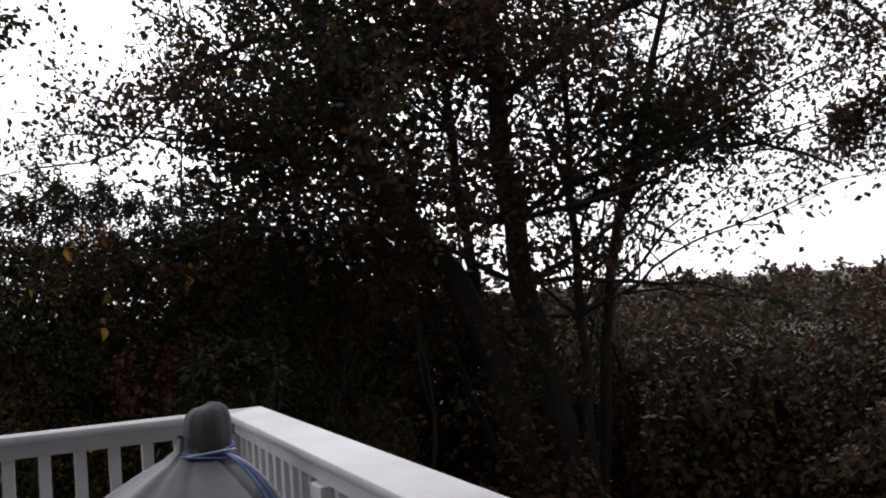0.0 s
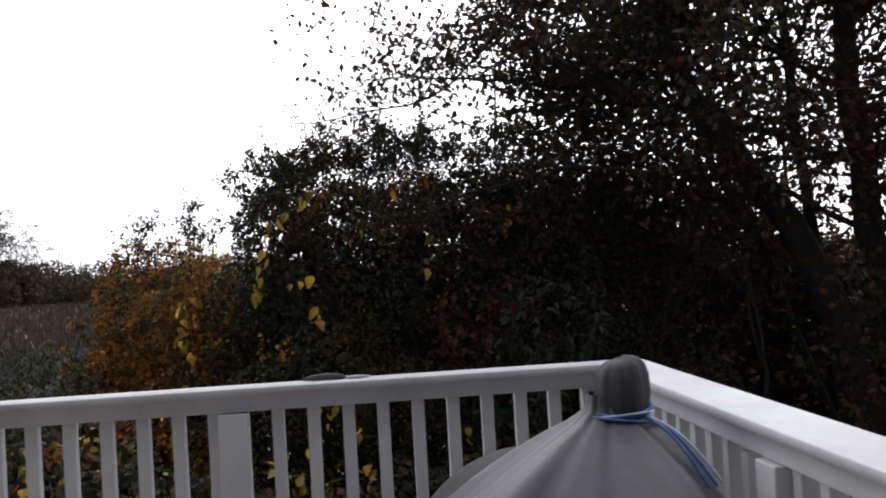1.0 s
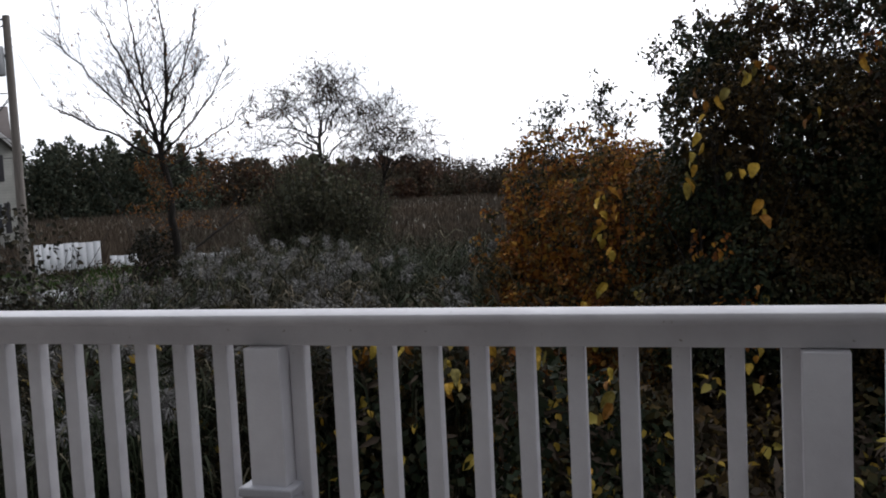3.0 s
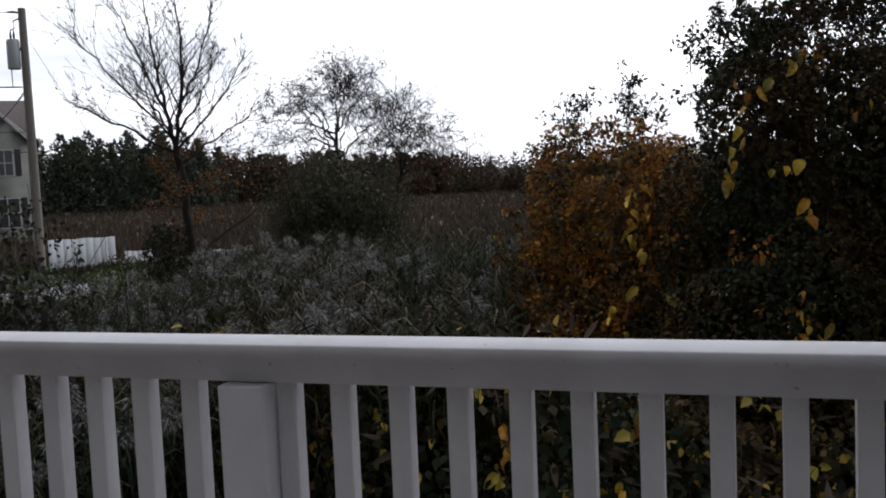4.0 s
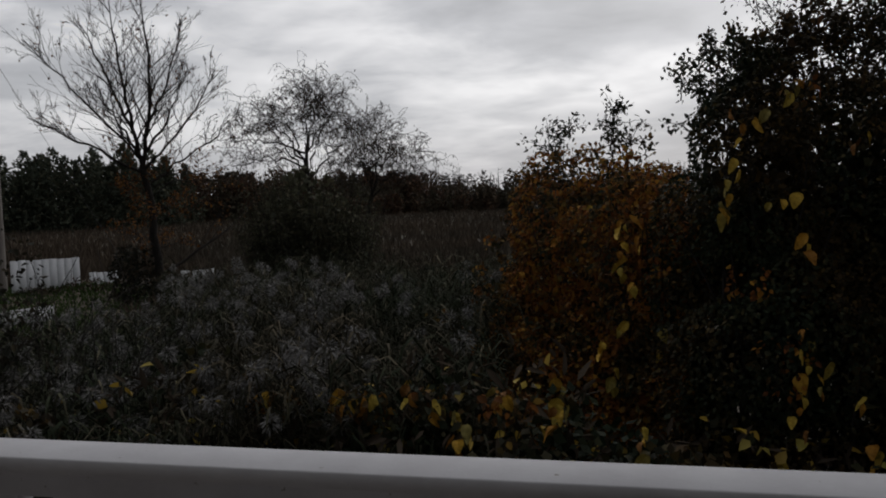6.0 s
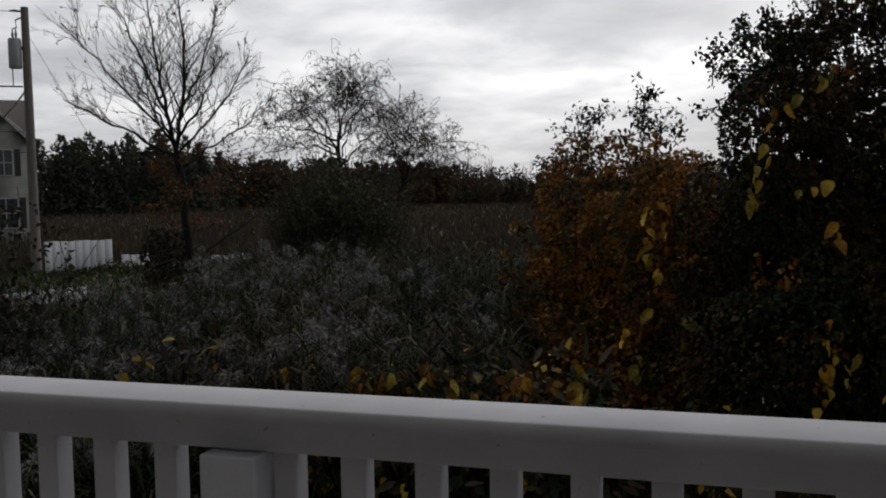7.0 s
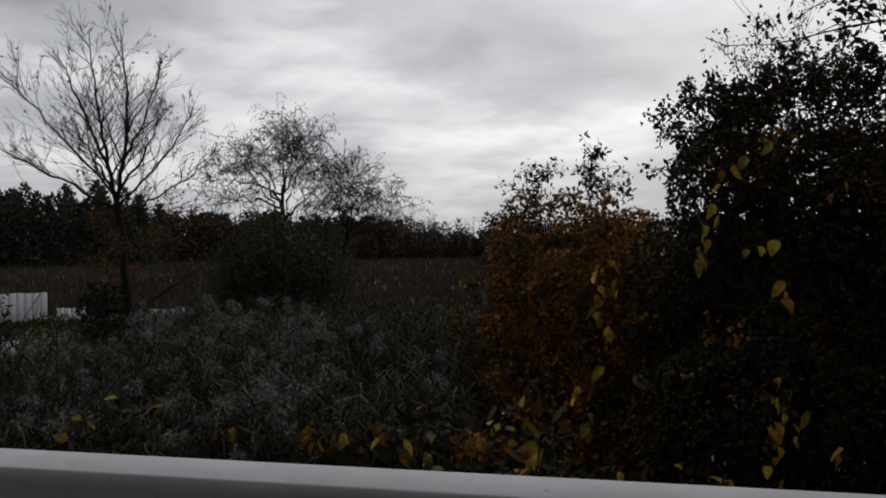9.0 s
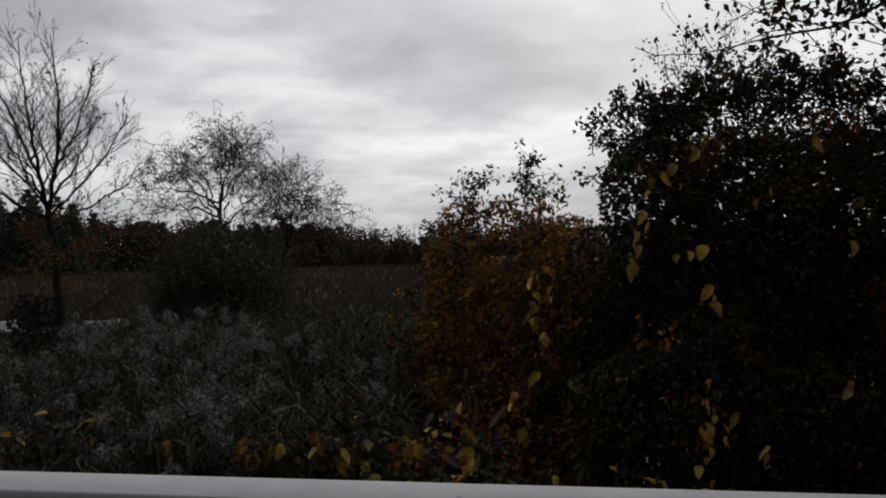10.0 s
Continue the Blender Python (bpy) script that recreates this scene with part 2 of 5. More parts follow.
WILLOW = leafy("bush_leaf", [(0.0, (0.042, 0.046, 0.028)), (0.7, (0.078, 0.078, 0.048)), (1.0, (0.115, 0.10, 0.06))], 0.7, 0.2)
DRY = leafy("dry_grass", [(0.0, (0.058, 0.045, 0.034)), (0.6, (0.084, 0.066, 0.050)), (1.0, (0.115, 0.092, 0.07))], 0.95, 0.1, 0.0, patch=[(0.0, (0.048, 0.041, 0.032)), (1.0, (0.085, 0.072, 0.058))], patch_scale=0.06)
LAWN = leafy("lawn_blade", [(0.0, (0.03, 0.055, 0.015)), (1.0, (0.07, 0.11, 0.03))], 0.7, 0.2)


def ground_material():
    m, t, b = material("field_ground", 0.95)
    v = coords(t)
    a, c, d = noise_of(t, v, 0.05, 4.0), noise_of(t, v, 0.9, 5.0), noise_of(t, v, 9.0, 5.0, 0.65)
    dry = ramp(t, c, [(0.3, (0.060, 0.047, 0.036)), (0.7, (0.13, 0.104, 0.078))])
    wet = ramp(t, c, [(0.3, (0.035, 0.032, 0.022)), (0.7, (0.08, 0.075, 0.045))])
    col = mix(t, ramp(t, a, [(0.40, 0.0), (0.55, 1.0)]), dry, wet)
    col = mix(t, 0.5, col, ramp(t, d, [(0.3, 0.55), (0.7, 1.35)]), "MULTIPLY")
    links(t, (col, b.inputs["Base Color"]))
    bump(t, b, d, 0.8, 0.08)
    return m


GROUND = ground_material()


# ---- mesh tools ----
def mesh_from(name, verts, faces):
    """verts (n, 3); faces: an (m, k) array, or a list of such arrays."""
    me = bpy.data.meshes.new(name)
    blocks = faces if isinstance(faces, list) else [faces]
    blocks = [np.asarray(f, dtype=np.int32) for f in blocks if len(f)]
    verts = np.asarray(verts, dtype=np.float32)
    me.vertices.add(len(verts))
    me.vertices.foreach_set("co", verts.ravel())
    loops = np.concatenate([f.ravel() for f in blocks])
    sizes = np.concatenate([np.full(len(f), f.shape[1], dtype=np.int32) for f in blocks])
    me.loops.add(len(loops))
    me.loops.foreach_set("vertex_index", loops)
    me.polygons.add(len(sizes))
    me.polygons.foreach_set("loop_start", np.concatenate([[0], np.cumsum(sizes)[:-1]]).astype(np.int32))
    me.update(calc_edges=True)
    return me


def part(name, data, mat, parent=None, label="", smooth=False, at=None):
    """Links a mesh or bmesh as one object under a thing or part."""
    if isinstance(data, bmesh.types.BMesh):
        me = bpy.data.meshes.new(name)
        data.to_mesh(me)
        data.free()
    else:
        me = data
    if mat and not me.materials:
        me.materials.append(mat)
    if smooth:
        me.polygons.foreach_set("use_smooth", np.ones(len(me.polygons), dtype=bool))
    ob = new(name, me)
    ob.parent = parent
    if at is not None:
        ob.matrix_basis = at
    if label:
        ob["label"] = label
    return ob


def thing(name, label, category, group="", kind="", at=(0, 0, 0)):
    ob = new(name)
    ob.location = at
    ob.empty_display_size = 0.2
    return tagged(ob, label, category, group, kind)


def box(bm, lo, hi, bevel=0.0):
    """A box between two corners, its edges eased."""
    made = bmesh.ops.create_cube(bm, size=1.0)["verts"]
    lo, hi = Vector(lo), Vector(hi)
    for v in made:
        v.co = Vector([lo[i] + (v.co[i] + 0.5) * (hi[i] - lo[i]) for i in range(3)])
    if bevel:
        edges = list({e for v in made for e in v.link_edges})
        bmesh.ops.bevel(bm, geom=edges, offset=bevel, segments=2, affect="EDGES", profile=0.5)
    return bm


def tubes(paths, sides=6):
    """Tapered tubes along polylines: each path is (points (n, 3), radii (n,)). Paths of one length are built together."""
    groups = {}
    for p, r in paths:
        groups.setdefault(len(p), []).append((p, r))
    allv, allf, base = [], [], 0
    ang = np.arange(sides) * 2 * np.pi / sides
    for n, items in groups.items():
        P = np.array([i[0] for i in items], dtype=float)
        R = np.array([i[1] for i in items], dtype=float)
        T = np.gradient(P, axis=1)
        T /= np.linalg.norm(T, axis=2, keepdims=True) + 1e-9
        ref = np.where(np.abs(T[..., 2:3]) > 0.9, np.array([1.0, 0, 0]), np.array([0, 0, 1.0]))
        U = np.cross(T, ref)
        U /= np.linalg.norm(U, axis=2, keepdims=True) + 1e-9
        W = np.cross(T, U)
        V = P[:, :, None, :] + R[:, :, None, None] * (np.cos(ang)[None, None, :, None] * U[:, :, None, :] + np.sin(ang)[None, None, :, None] * W[:, :, None, :])
        k = len(items)
        idx = base + np.arange(k * n * sides).reshape(k, n, sides)
        a, b = idx[:, :-1], idx[:, 1:]
        allf.append(np.stack([a, np.roll(a, -1, 2), np.roll(b, -1, 2), b], -1).reshape(-1, 4))
        allv.append(V.reshape(-1, 3))
        base += k * n * sides
    return np.concatenate(allv), np.concatenate(allf)


def unit(a):
    return a / (np.linalg.norm(a, axis=-1, keepdims=True) + 1e-9)


def leaves(points, axes, normals, length, width, fold=0.25, simple=False):
    """Leaf blades: six points each, pointed, folded along the rib; or plain lozenges for what is tiny."""
    n = len(points)
    A, N = unit(axes), normals
    S = unit(np.cross(A, N))
    N = np.cross(S, A)
    L = np.broadcast_to(np.asarray(length, dtype=float), (n,))[:, None]
    W = np.broadcast_to(np.asarray(width, dtype=float), (n,))[:, None]
    if simple:
        V = np.stack([points + S * W * x + A * L * y for x, y in ((0, 0), (0.5, 0.4), (0, 1), (-0.5, 0.4))], 1)
        return V.reshape(-1, 3), np.arange(n)[:, None] * 4 + np.array([0, 1, 2, 3])
    prof = ((0, 0.0), (0.5, 0.28), (0.36, 0.66), (0, 1.0), (-0.36, 0.66), (-0.5, 0.28))
    V = np.stack([points + S * W * x + A * L * y + N * W * abs(x) * fold * 2 for x, y in prof], 1)
    i = np.arange(n)[:, None] * 6
    return V.reshape(-1, 3), np.concatenate([i + np.array([0, 1, 2, 3]), i + np.array([0, 3, 4, 5])])


def merge(*meshes):
    vs, fs, base = [], [], 0
    for v, f in meshes:
        vs.append(v)
        fs.append(np.asarray(f) + base)
        base += len(v)
    return np.concatenate(vs), fs


def wobble(p, scale, seed=0.0):
    """Smooth pseudo-noise of points, about -1 to 1."""
    q = np.asarray(p) * scale + seed
    x, y, z = q[..., 0], q[..., 1], q[..., 2]
    return (np.sin(x * 1.7 + 1.3 * np.sin(y * 1.1 + seed)) + np.sin(y * 2.1 + 1.7 * np.sin(z * 1.3)) + np.sin(z * 1.9 + 1.1 * np.sin(x * 1.5 + 2.0))) / 3.0
# ---- the place ----
# ---- ground ----
def ground_z(x, y):
    """Height of the ground: nearly flat, with a low grassy bank by the white fence."""
    P = np.stack([x, y, 0 * x], -1)
    return -2.05 + 0.03 * wobble(P, 0.35) + 0.02 * wobble(P, 0.11, 3.0) + 0.78 * np.exp(-((x + 20.5) ** 2 / 40 + (y - 28) ** 2 / 30))


def make_ground():
    r = np.concatenate([np.linspace(0, 60, 61), np.geomspace(66, 4000, 26)])
    a = np.linspace(0, 2 * np.pi, 161)[:-1]
    R, A = np.meshgrid(r[1:], a, indexing="ij")
    P = np.stack([R * np.sin(A), R * np.cos(A), np.zeros_like(R)], -1)
    h = ground_z(P[..., 0], P[..., 1])
    P[..., 2] = h
    k = len(a)
    V = np.concatenate([[[0, 0, -2.05]], P.reshape(-1, 3)])
    idx = 1 + np.arange(len(r[1:]) * k).reshape(-1, k)
    q = np.stack([idx[:-1], np.roll(idx[:-1], -1, 1), np.roll(idx[1:], -1, 1), idx[1:]], -1).reshape(-1, 4)
    fan = np.stack([np.zeros(k, int), np.roll(idx[0], -1), idx[0]], -1)
    tagged(part("ground", mesh_from("ground", V, [q, fan]), GROUND, smooth=True), "dry brown meadow ground of an autumn field", "ground", kind="structure")


make_ground()
GZ = -2.05

# ---- deck ----
RAIL_TOP, CAP_T, SUB_B, POST_TOP = 1.013, 0.024, 0.936, 0.9345
X_POSTS = (-2.395, -1.175, 0.045, 1.257)
CORNER_X = 2.46
DECK_L = -3.2
BACK_Y = -4.9


def make_deck():
    deck = tagged(new("floor"), "raised wooden deck floor of grey weathered boards", "deck", kind="structure")
    w, gap = 0.14, 0.006
    n = int((0.12 - BACK_Y) / w)
    me = bpy.data.meshes.new("board")
    box(bm := bmesh.new(), (DECK_L, 0, -0.026), (CORNER_X + 0.08, w - gap, 0), 0.003)
    bm.to_mesh(me)
    bm.free()
    for i in range(n):
        part("board", me, DECK_WOOD, deck, at=pose(0, BACK_Y + i * w + 0.004, 0))
    part("rim_joist", box(bmesh.new(), (DECK_L, 0.09, -0.27), (CORNER_X + 0.08, 0.125, -0.03)), DECK_WOOD, deck)
    part("side_joist", box(bmesh.new(), (CORNER_X + 0.045, BACK_Y, -0.27), (CORNER_X + 0.08, 0.088, -0.03)), DECK_WOOD, deck)
    for x in (DECK_L + 0.3, -0.3, CORNER_X - 0.1):
        part("support_post", box(bmesh.new(), (x, -0.1, GZ - 0.1), (x + 0.09, -0.01, -0.03)), DECK_WOOD, deck)
    # added wall out of view, tall so that it blocks sky light from the rear
    wall = box(bmesh.new(), (DECK_L - 1.5, BACK_Y - 0.2, GZ - 0.1), (CORNER_X + 2.5, BACK_Y, 5.6))
    # unseen roof, added to keep overhead sky light off the rail fronts
    roof = box(bmesh.new(), (DECK_L - 1.5, BACK_Y, 2.56), (CORNER_X + 2.5, -1.6, 2.78), 0.01)
    tagged(part("shade_roof", roof, SIDING), "plain unseen roof added over the back of the deck to shade the railing", "roof", kind="structure")
    tagged(part("wall_south", wall, SIDING), "plain pale unseen wall added behind the deck to block the rear sky", "wall", kind="structure")


def make_post(parent, x, y, boxed=True, sleeve=0.585):
    p = part("post", box(box(bmesh.new(), (x - 0.043, y + 0.046, 0), (x + 0.043, y + 0.088, POST_TOP - 0.001), 0.002), (x - 0.045, y, 0), (x + 0.045, y + 0.05, POST_TOP), 0.003), PAINT, parent)
    if boxed:
        bm = bmesh.new()
        box(bm, (x - 0.062, y - 0.018, 0.0), (x + 0.062, y + 0.108, sleeve), 0.004)
        box(bm, (x - 0.046, y - 0.022, 0.10), (x + 0.046, y - 0.016, sleeve - 0.04), 0.003)
        part("post_sleeve", bm, BOX_PAINT, p, "grey boxed sleeve round the foot of the post")
        part("sleeve_cap", box(bmesh.new(), (x - 0.068, y - 0.024, sleeve), (x + 0.068, y + 0.114, sleeve + 0.021), 0.004), BOX_PAINT, p)
    return p


def cap_profile(lo, hi, axis, start, end, mitre=0.0):
    """A rail board with an eased front edge, run along x (axis 0) or y (axis 1). The far end may be cut on the diagonal."""
    z1, z0, e = RAIL_TOP, RAIL_TOP - CAP_T, 0.0025
    prof = [(lo, z0), (lo, z1 - e), (lo + 0.3 * e, z1 - 0.3 * e), (lo + e, z1), (hi - e, z1), (hi - 0.3 * e, z1 - 0.3 * e), (hi, z1 - e), (hi, z0)]
    n = len(prof)
    V = []
    for k, s in enumerate((start, end)):
        for a, z in prof:
            q = s + (mitre * (a - hi) if k else 0)
            V.append((q, a, z) if axis == 0 else (a, q, z))
    F = [[(i, (i + 1) % n, n + (i + 1) % n, n + i) for i in range(n)], [tuple(range(n))[::-1]], [tuple(range(n, 2 * n))]]
    me = mesh_from("cap_board", V, [np.array(f) for f in F])
    bm = bmesh.new()
    bm.from_mesh(me)
    bmesh.ops.recalc_face_normals(bm, faces=bm.faces)
    bpy.data.meshes.remove(me)
    return bm


def make_railings():
    front = thing("deck_railing", "white painted wooden railing along the front of the deck", "railing", "deck railings")
    yo, xo = 0.092, 2.556
    part("cap_board", cap_profile(-0.012, yo, 0, DECK_L, xo, 1.0), PAINT, front)
    part("sub_rail", box(bmesh.new(), (DECK_L, 0.030, SUB_B), (CORNER_X + 0.045, 0.066, RAIL_TOP - CAP_T - 0.0005), 0.003), PAINT, front)
    part("bottom_rail", box(bmesh.new(), (DECK_L, 0.03, 0.08), (CORNER_X - 0.045, 0.07, 0.118), 0.003), PAINT, front)
    bal = bpy.data.meshes.new("baluster")
    box(bm := bmesh.new(), (-0.019, 0.0, 0.118), (0.019, 0.038, SUB_B), 0.003)
    bm.to_mesh(bal)
    bm.free()
    posts = (*X_POSTS, CORNER_X)
    for x in X_POSTS:
        make_post(front, x, 0.0, True, 0.545 if x > 1 else 0.59)
    make_post(front, CORNER_X, 0.0, False)
    # three bays; in the middle one a picket stands close beside each post
    for x in (*np.arange(-0.09, -1.10, -0.107), *np.arange(-1.31, -2.32, -0.107), *np.arange(-2.53, DECK_L, -0.107), *np.linspace(0.113, 1.198, 11), *np.linspace(1.39, 2.37, 10)):
        part("baluster", bal, PAINT, front, at=pose(x, 0.043 + 0.002 * random.uniform(-1, 1), 0, 0, random.uniform(-0.15, 0.15), random.uniform(-2, 2)))
    side = thing("deck_railing", "white painted wooden railing along the side of the deck", "railing", "deck railings")
    part("cap_board", cap_profile(2.412, xo, 1, BACK_Y + 0.002, yo - 0.0015, 1.0), PAINT, side)
    part("sub_rail", box(bmesh.new(), (2.440, BACK_Y + 0.002, SUB_B), (2.478, 0.020, RAIL_TOP - CAP_T - 0.0005), 0.003), PAINT, side)
    part("bottom_rail", box(bmesh.new(), (2.455, BACK_Y + 0.002, 0.08), (2.495, -0.002, 0.118), 0.003), PAINT, side)
    ys = (0.045, -1.13, -2.35, -3.57, -4.79)
    for y in ys[1:]:
        p = part("post", box(bmesh.new(), (2.422, y - 0.045, 0), (2.512, y + 0.045, POST_TOP), 0.004), PAINT, side)
    for a, b in zip(ys[:-1], ys[1:]):
        for y in np.linspace(a - 0.068, b + 0.068, 11):
            part("baluster", bal, PAINT, side, at=pose(2.492, y, 0, 0, 0, 90 + random.uniform(-2, 2)))


make_deck()
make_railings()


# ---- the covered thing in the corner ----
def make_cover():
    cx, cy = 2.185, -0.88
    t = thing("covered_grill", "grill under a grey fabric cover tied with blue cord", "grill cover")
    prof = ((1.055, 0.045), (1.02, 0.052), (0.995, 0.085), (0.965, 0.14), (0.92, 0.215), (0.86, 0.305), (0.79, 0.39), (0.70, 0.46), (0.58, 0.52), (0.42, 0.585), (0.22, 0.60), (0.05, 0.605))
    k = 96
    V = []
    for z, r in prof:
        for j in range(k):
            a = 2 * math.pi * j / k
            f = min(1.0, r / 0.5)
            folds = 0.07 * math.sin(5 * a + 0.6 + 1.5 * z) + 0.06 * abs(math.sin(4.5 * a + 1.1)) ** 0.5 + 0.04 * math.sin(13 * a + 1.9 + 2 * z) + 0.025 * math.sin(23 * a + 3 * z)
            q = r * (1 + folds * (0.75 + 0.25 * f))
            dx, dy = q * math.cos(a), q * math.sin(a)
            if dx > 0:
                dx = 0.225 * math.tanh(dx / 0.235)
            V.append((cx + dx * 0.97, cy + dy, z + 0.012 * math.sin(5 * a + 9 * r) * f))
    n = len(prof)
    i = np.arange(n * k).reshape(n, k)
    F = np.stack([i[:-1], np.roll(i[:-1], -1, 1), np.roll(i[1:], -1, 1), i[1:]], -1).reshape(-1, 4)[:, ::-1]
    me = mesh_from("cover", V, F)
    ob = part("cover", me, TARP, t, "grey fabric cover with soft folds", smooth=True)
    v, f = [], []
    for i in range(13):
        for j in range(40):
            a, b = 2 * math.pi * j / 40, math.pi / 2 * i / 12
            k = 1 + 0.03 * math.sin(6 * a + 2) + 0.02 * math.sin(11 * a)
            v.append((2.06 + 0.34 * k * math.cos(a) * math.cos(b), -0.40 + 0.32 * k * math.sin(a) * math.cos(b), 0.40 + 0.45 * math.sin(b) if i else 0.02))
    i = np.arange(13 * 40).reshape(13, 40)
    f = np.stack([i[:-1], np.roll(i[:-1], -1, 1), np.roll(i[1:], -1, 1), i[1:]], -1).reshape(-1, 4)
    part("lid_cover", mesh_from("lid_cover", v, f), HOOD, t, "dark fabric over the rounded lid", smooth=True)
    # the rolled hood at the peak
    hp = ((1.000, 0.048), (1.02, 0.056), (1.05, 0.060), (1.09, 0.058), (1.113, 0.051), (1.125, 0.038), (1.130, 0.018), (1.131, 0.002))
    V = []
    for z, r in hp:
        for j in range(48):
            a = 2 * math.pi * j / 48
            q = r * (1 + 0.03 * math.sin(9 * a) + 0.02 * math.sin(17 * a + 1))
            V.append((cx + 0.03 + q * math.cos(a), cy - 0.01 + q * math.sin(a), z + 0.006 * math.cos(a)))
    i = np.arange(len(hp) * 48).reshape(len(hp), 48)
    F = np.stack([i[:-1], np.roll(i[:-1], -1, 1), np.roll(i[1:], -1, 1), i[1:]], -1).reshape(-1, 4)
    part("hood", mesh_from("hood", V, F), HOOD, t, "dark gathered fabric hood", smooth=True)
    for m, mat, r0 in ((0, CORD_BLUE, 0.004), (1, CORD_BLUE, 0.004), (2, CORD_PALE, 0.0025), (3, CORD_BLUE, 0.0035)):
        pts = []
        for j in range(41):
            a = 2 * math.pi * j / 40
            pts.append((cx + 0.022 + (0.066 + 0.004 * m) * math.cos(a), cy - 0.006 + (0.066 + 0.004 * m) * math.sin(a), 1.022 - 0.008 * m + 0.012 * math.sin(a + m * 1.4)))
        v, f = tubes([(np.array(pts), np.full(41, r0))], 6)
        part("cord", mesh_from("cord", v, f), mat, t, smooth=True)
    for m, (dx, dy, mat) in enumerate(((0.11, -0.15, CORD_BLUE), (0.13, -0.13, CORD_PALE), (0.09, -0.16, CORD_BLUE))):
        s = np.linspace(0, 1, 14)[:, None]
        p = np.array([cx + 0.05, cy - 0.05, 1.012]) + s * np.array([dx, dy, -0.10]) + np.concatenate([0 * s, 0 * s, -0.03 * s ** 2 + 0.022 * np.sin(s * 3.1)], 1)
        v, f = tubes([(p, np.full(14, 0.0035))], 6)
        part("cord_end", mesh_from("cord_end", v, f), mat, t, smooth=True)


make_cover()


def make_rail_thing():
    """A dark folding knife-like scraper with a pale handle, left on the rail."""
    t = thing("scraper", "dark grey grill scraper with pale handle lying on the rail", "tool")
    v, f = tubes([(np.array([(1.47, 0.05, 1.019), (1.50, 0.052, 1.023), (1.545, 0.055, 1.025), (1.59, 0.052, 1.022), (1.61, 0.05, 1.019)]), np.array([0.003, 0.009, 0.011, 0.009, 0.003]))], 10)
    part("grip", mesh_from("grip", v, f), HOOD, t, smooth=True)
    v, f = tubes([(np.array([(1.60, 0.05, 1.019), (1.64, 0.045, 1.019), (1.68, 0.052, 1.018)]), np.array([0.004, 0.006, 0.003]))], 8)
    part("blade", mesh_from("blade", v, f), STEEL, t, smooth=True)


make_rail_thing()


# ---- plants ----
RNG = np.random.default_rng(11)


def rand_dirs(n):
    return unit(RNG.normal(size=(n, 3)))


def grow(base, direction, length, radius, depth, spread=0.6, up=0.15, kids=3, seg=6, shrink=0.68, wander=0.12, out=None, thin=0.55):
    """Branch polylines of a tree; returns the list of (points, radii, depth)."""
    if out is None:
        out = []
    p, d = np.array(base, float), unit(np.array(direction, float))
    pts, dirs = [p], []
    for i in range(seg):
        d = unit(d + RNG.normal(size=3) * wander + np.array([0, 0, up * 0.3]))
        p = p + d * length / seg
        pts.append(p)
        dirs.append(d)
    rad = np.linspace(radius, radius * thin * (0.5 if depth == 0 else 1.0), seg + 1)
    out.append((np.array(pts), rad, depth))
    if depth > 0:
        for k in range(kids):
            s = seg if k == 0 else int(RNG.integers(max(1, seg // 3), seg + 1))
            side = unit(np.cross(dirs[s - 1], rand_dirs(1)[0]))
            nd = unit(dirs[s - 1] + side * spread * (0.5 if k == 0 else 1.0) * RNG.uniform(0.6, 1.3) + np.array([0, 0, up]))
            grow(pts[s], nd, length * shrink * RNG.uniform(0.75, 1.2), rad[s] * (0.8 if k == 0 else 0.6), depth - 1, spread, up, kids, seg, shrink, wander, out, thin)
    return out


def wood_mesh(name, branches, sides=6, floor=0.0):
    return mesh_from(name, *tubes([(p, np.maximum(r, floor)) for p, r, _ in branches], sides))


def foliage_on(branches, per, size, max_depth=0, jitter=0.12, droop=0.5, aspect=0.62, clump=None, simple=False):
    """Leaves along the outer twigs."""
    pts, tang = [], []
    for p, r, d in branches:
        if d <= max_depth:
            s = RNG.uniform(0.15, 1.0, per) * (len(p) - 1)
            i = np.minimum(s.astype(int), len(p) - 2)
            f = (s - i)[:, None]
            pts.append(p[i] * (1 - f) + p[i + 1] * f)
            tang.append(p[i + 1] - p[i])
    P = np.concatenate(pts)
    n = len(P)
    A = unit(np.concatenate(tang) * 0.0 + rand_dirs(n) * 0.8 + np.array([0, 0, -droop]))
    P = P + RNG.normal(size=(n, 3)) * jitter
    if clump:
        keep = wobble(P, clump, 4.0) + 0.5 * wobble(P, clump * 2.7, 1.0) + RNG.normal(size=n) * 0.15 > -0.2
        P, A = P[keep], A[keep]
        n = len(P)
    L = size * RNG.uniform(0.6, 1.3, n)
    return leaves(P, A, rand_dirs(n), L, L * aspect, simple=simple)


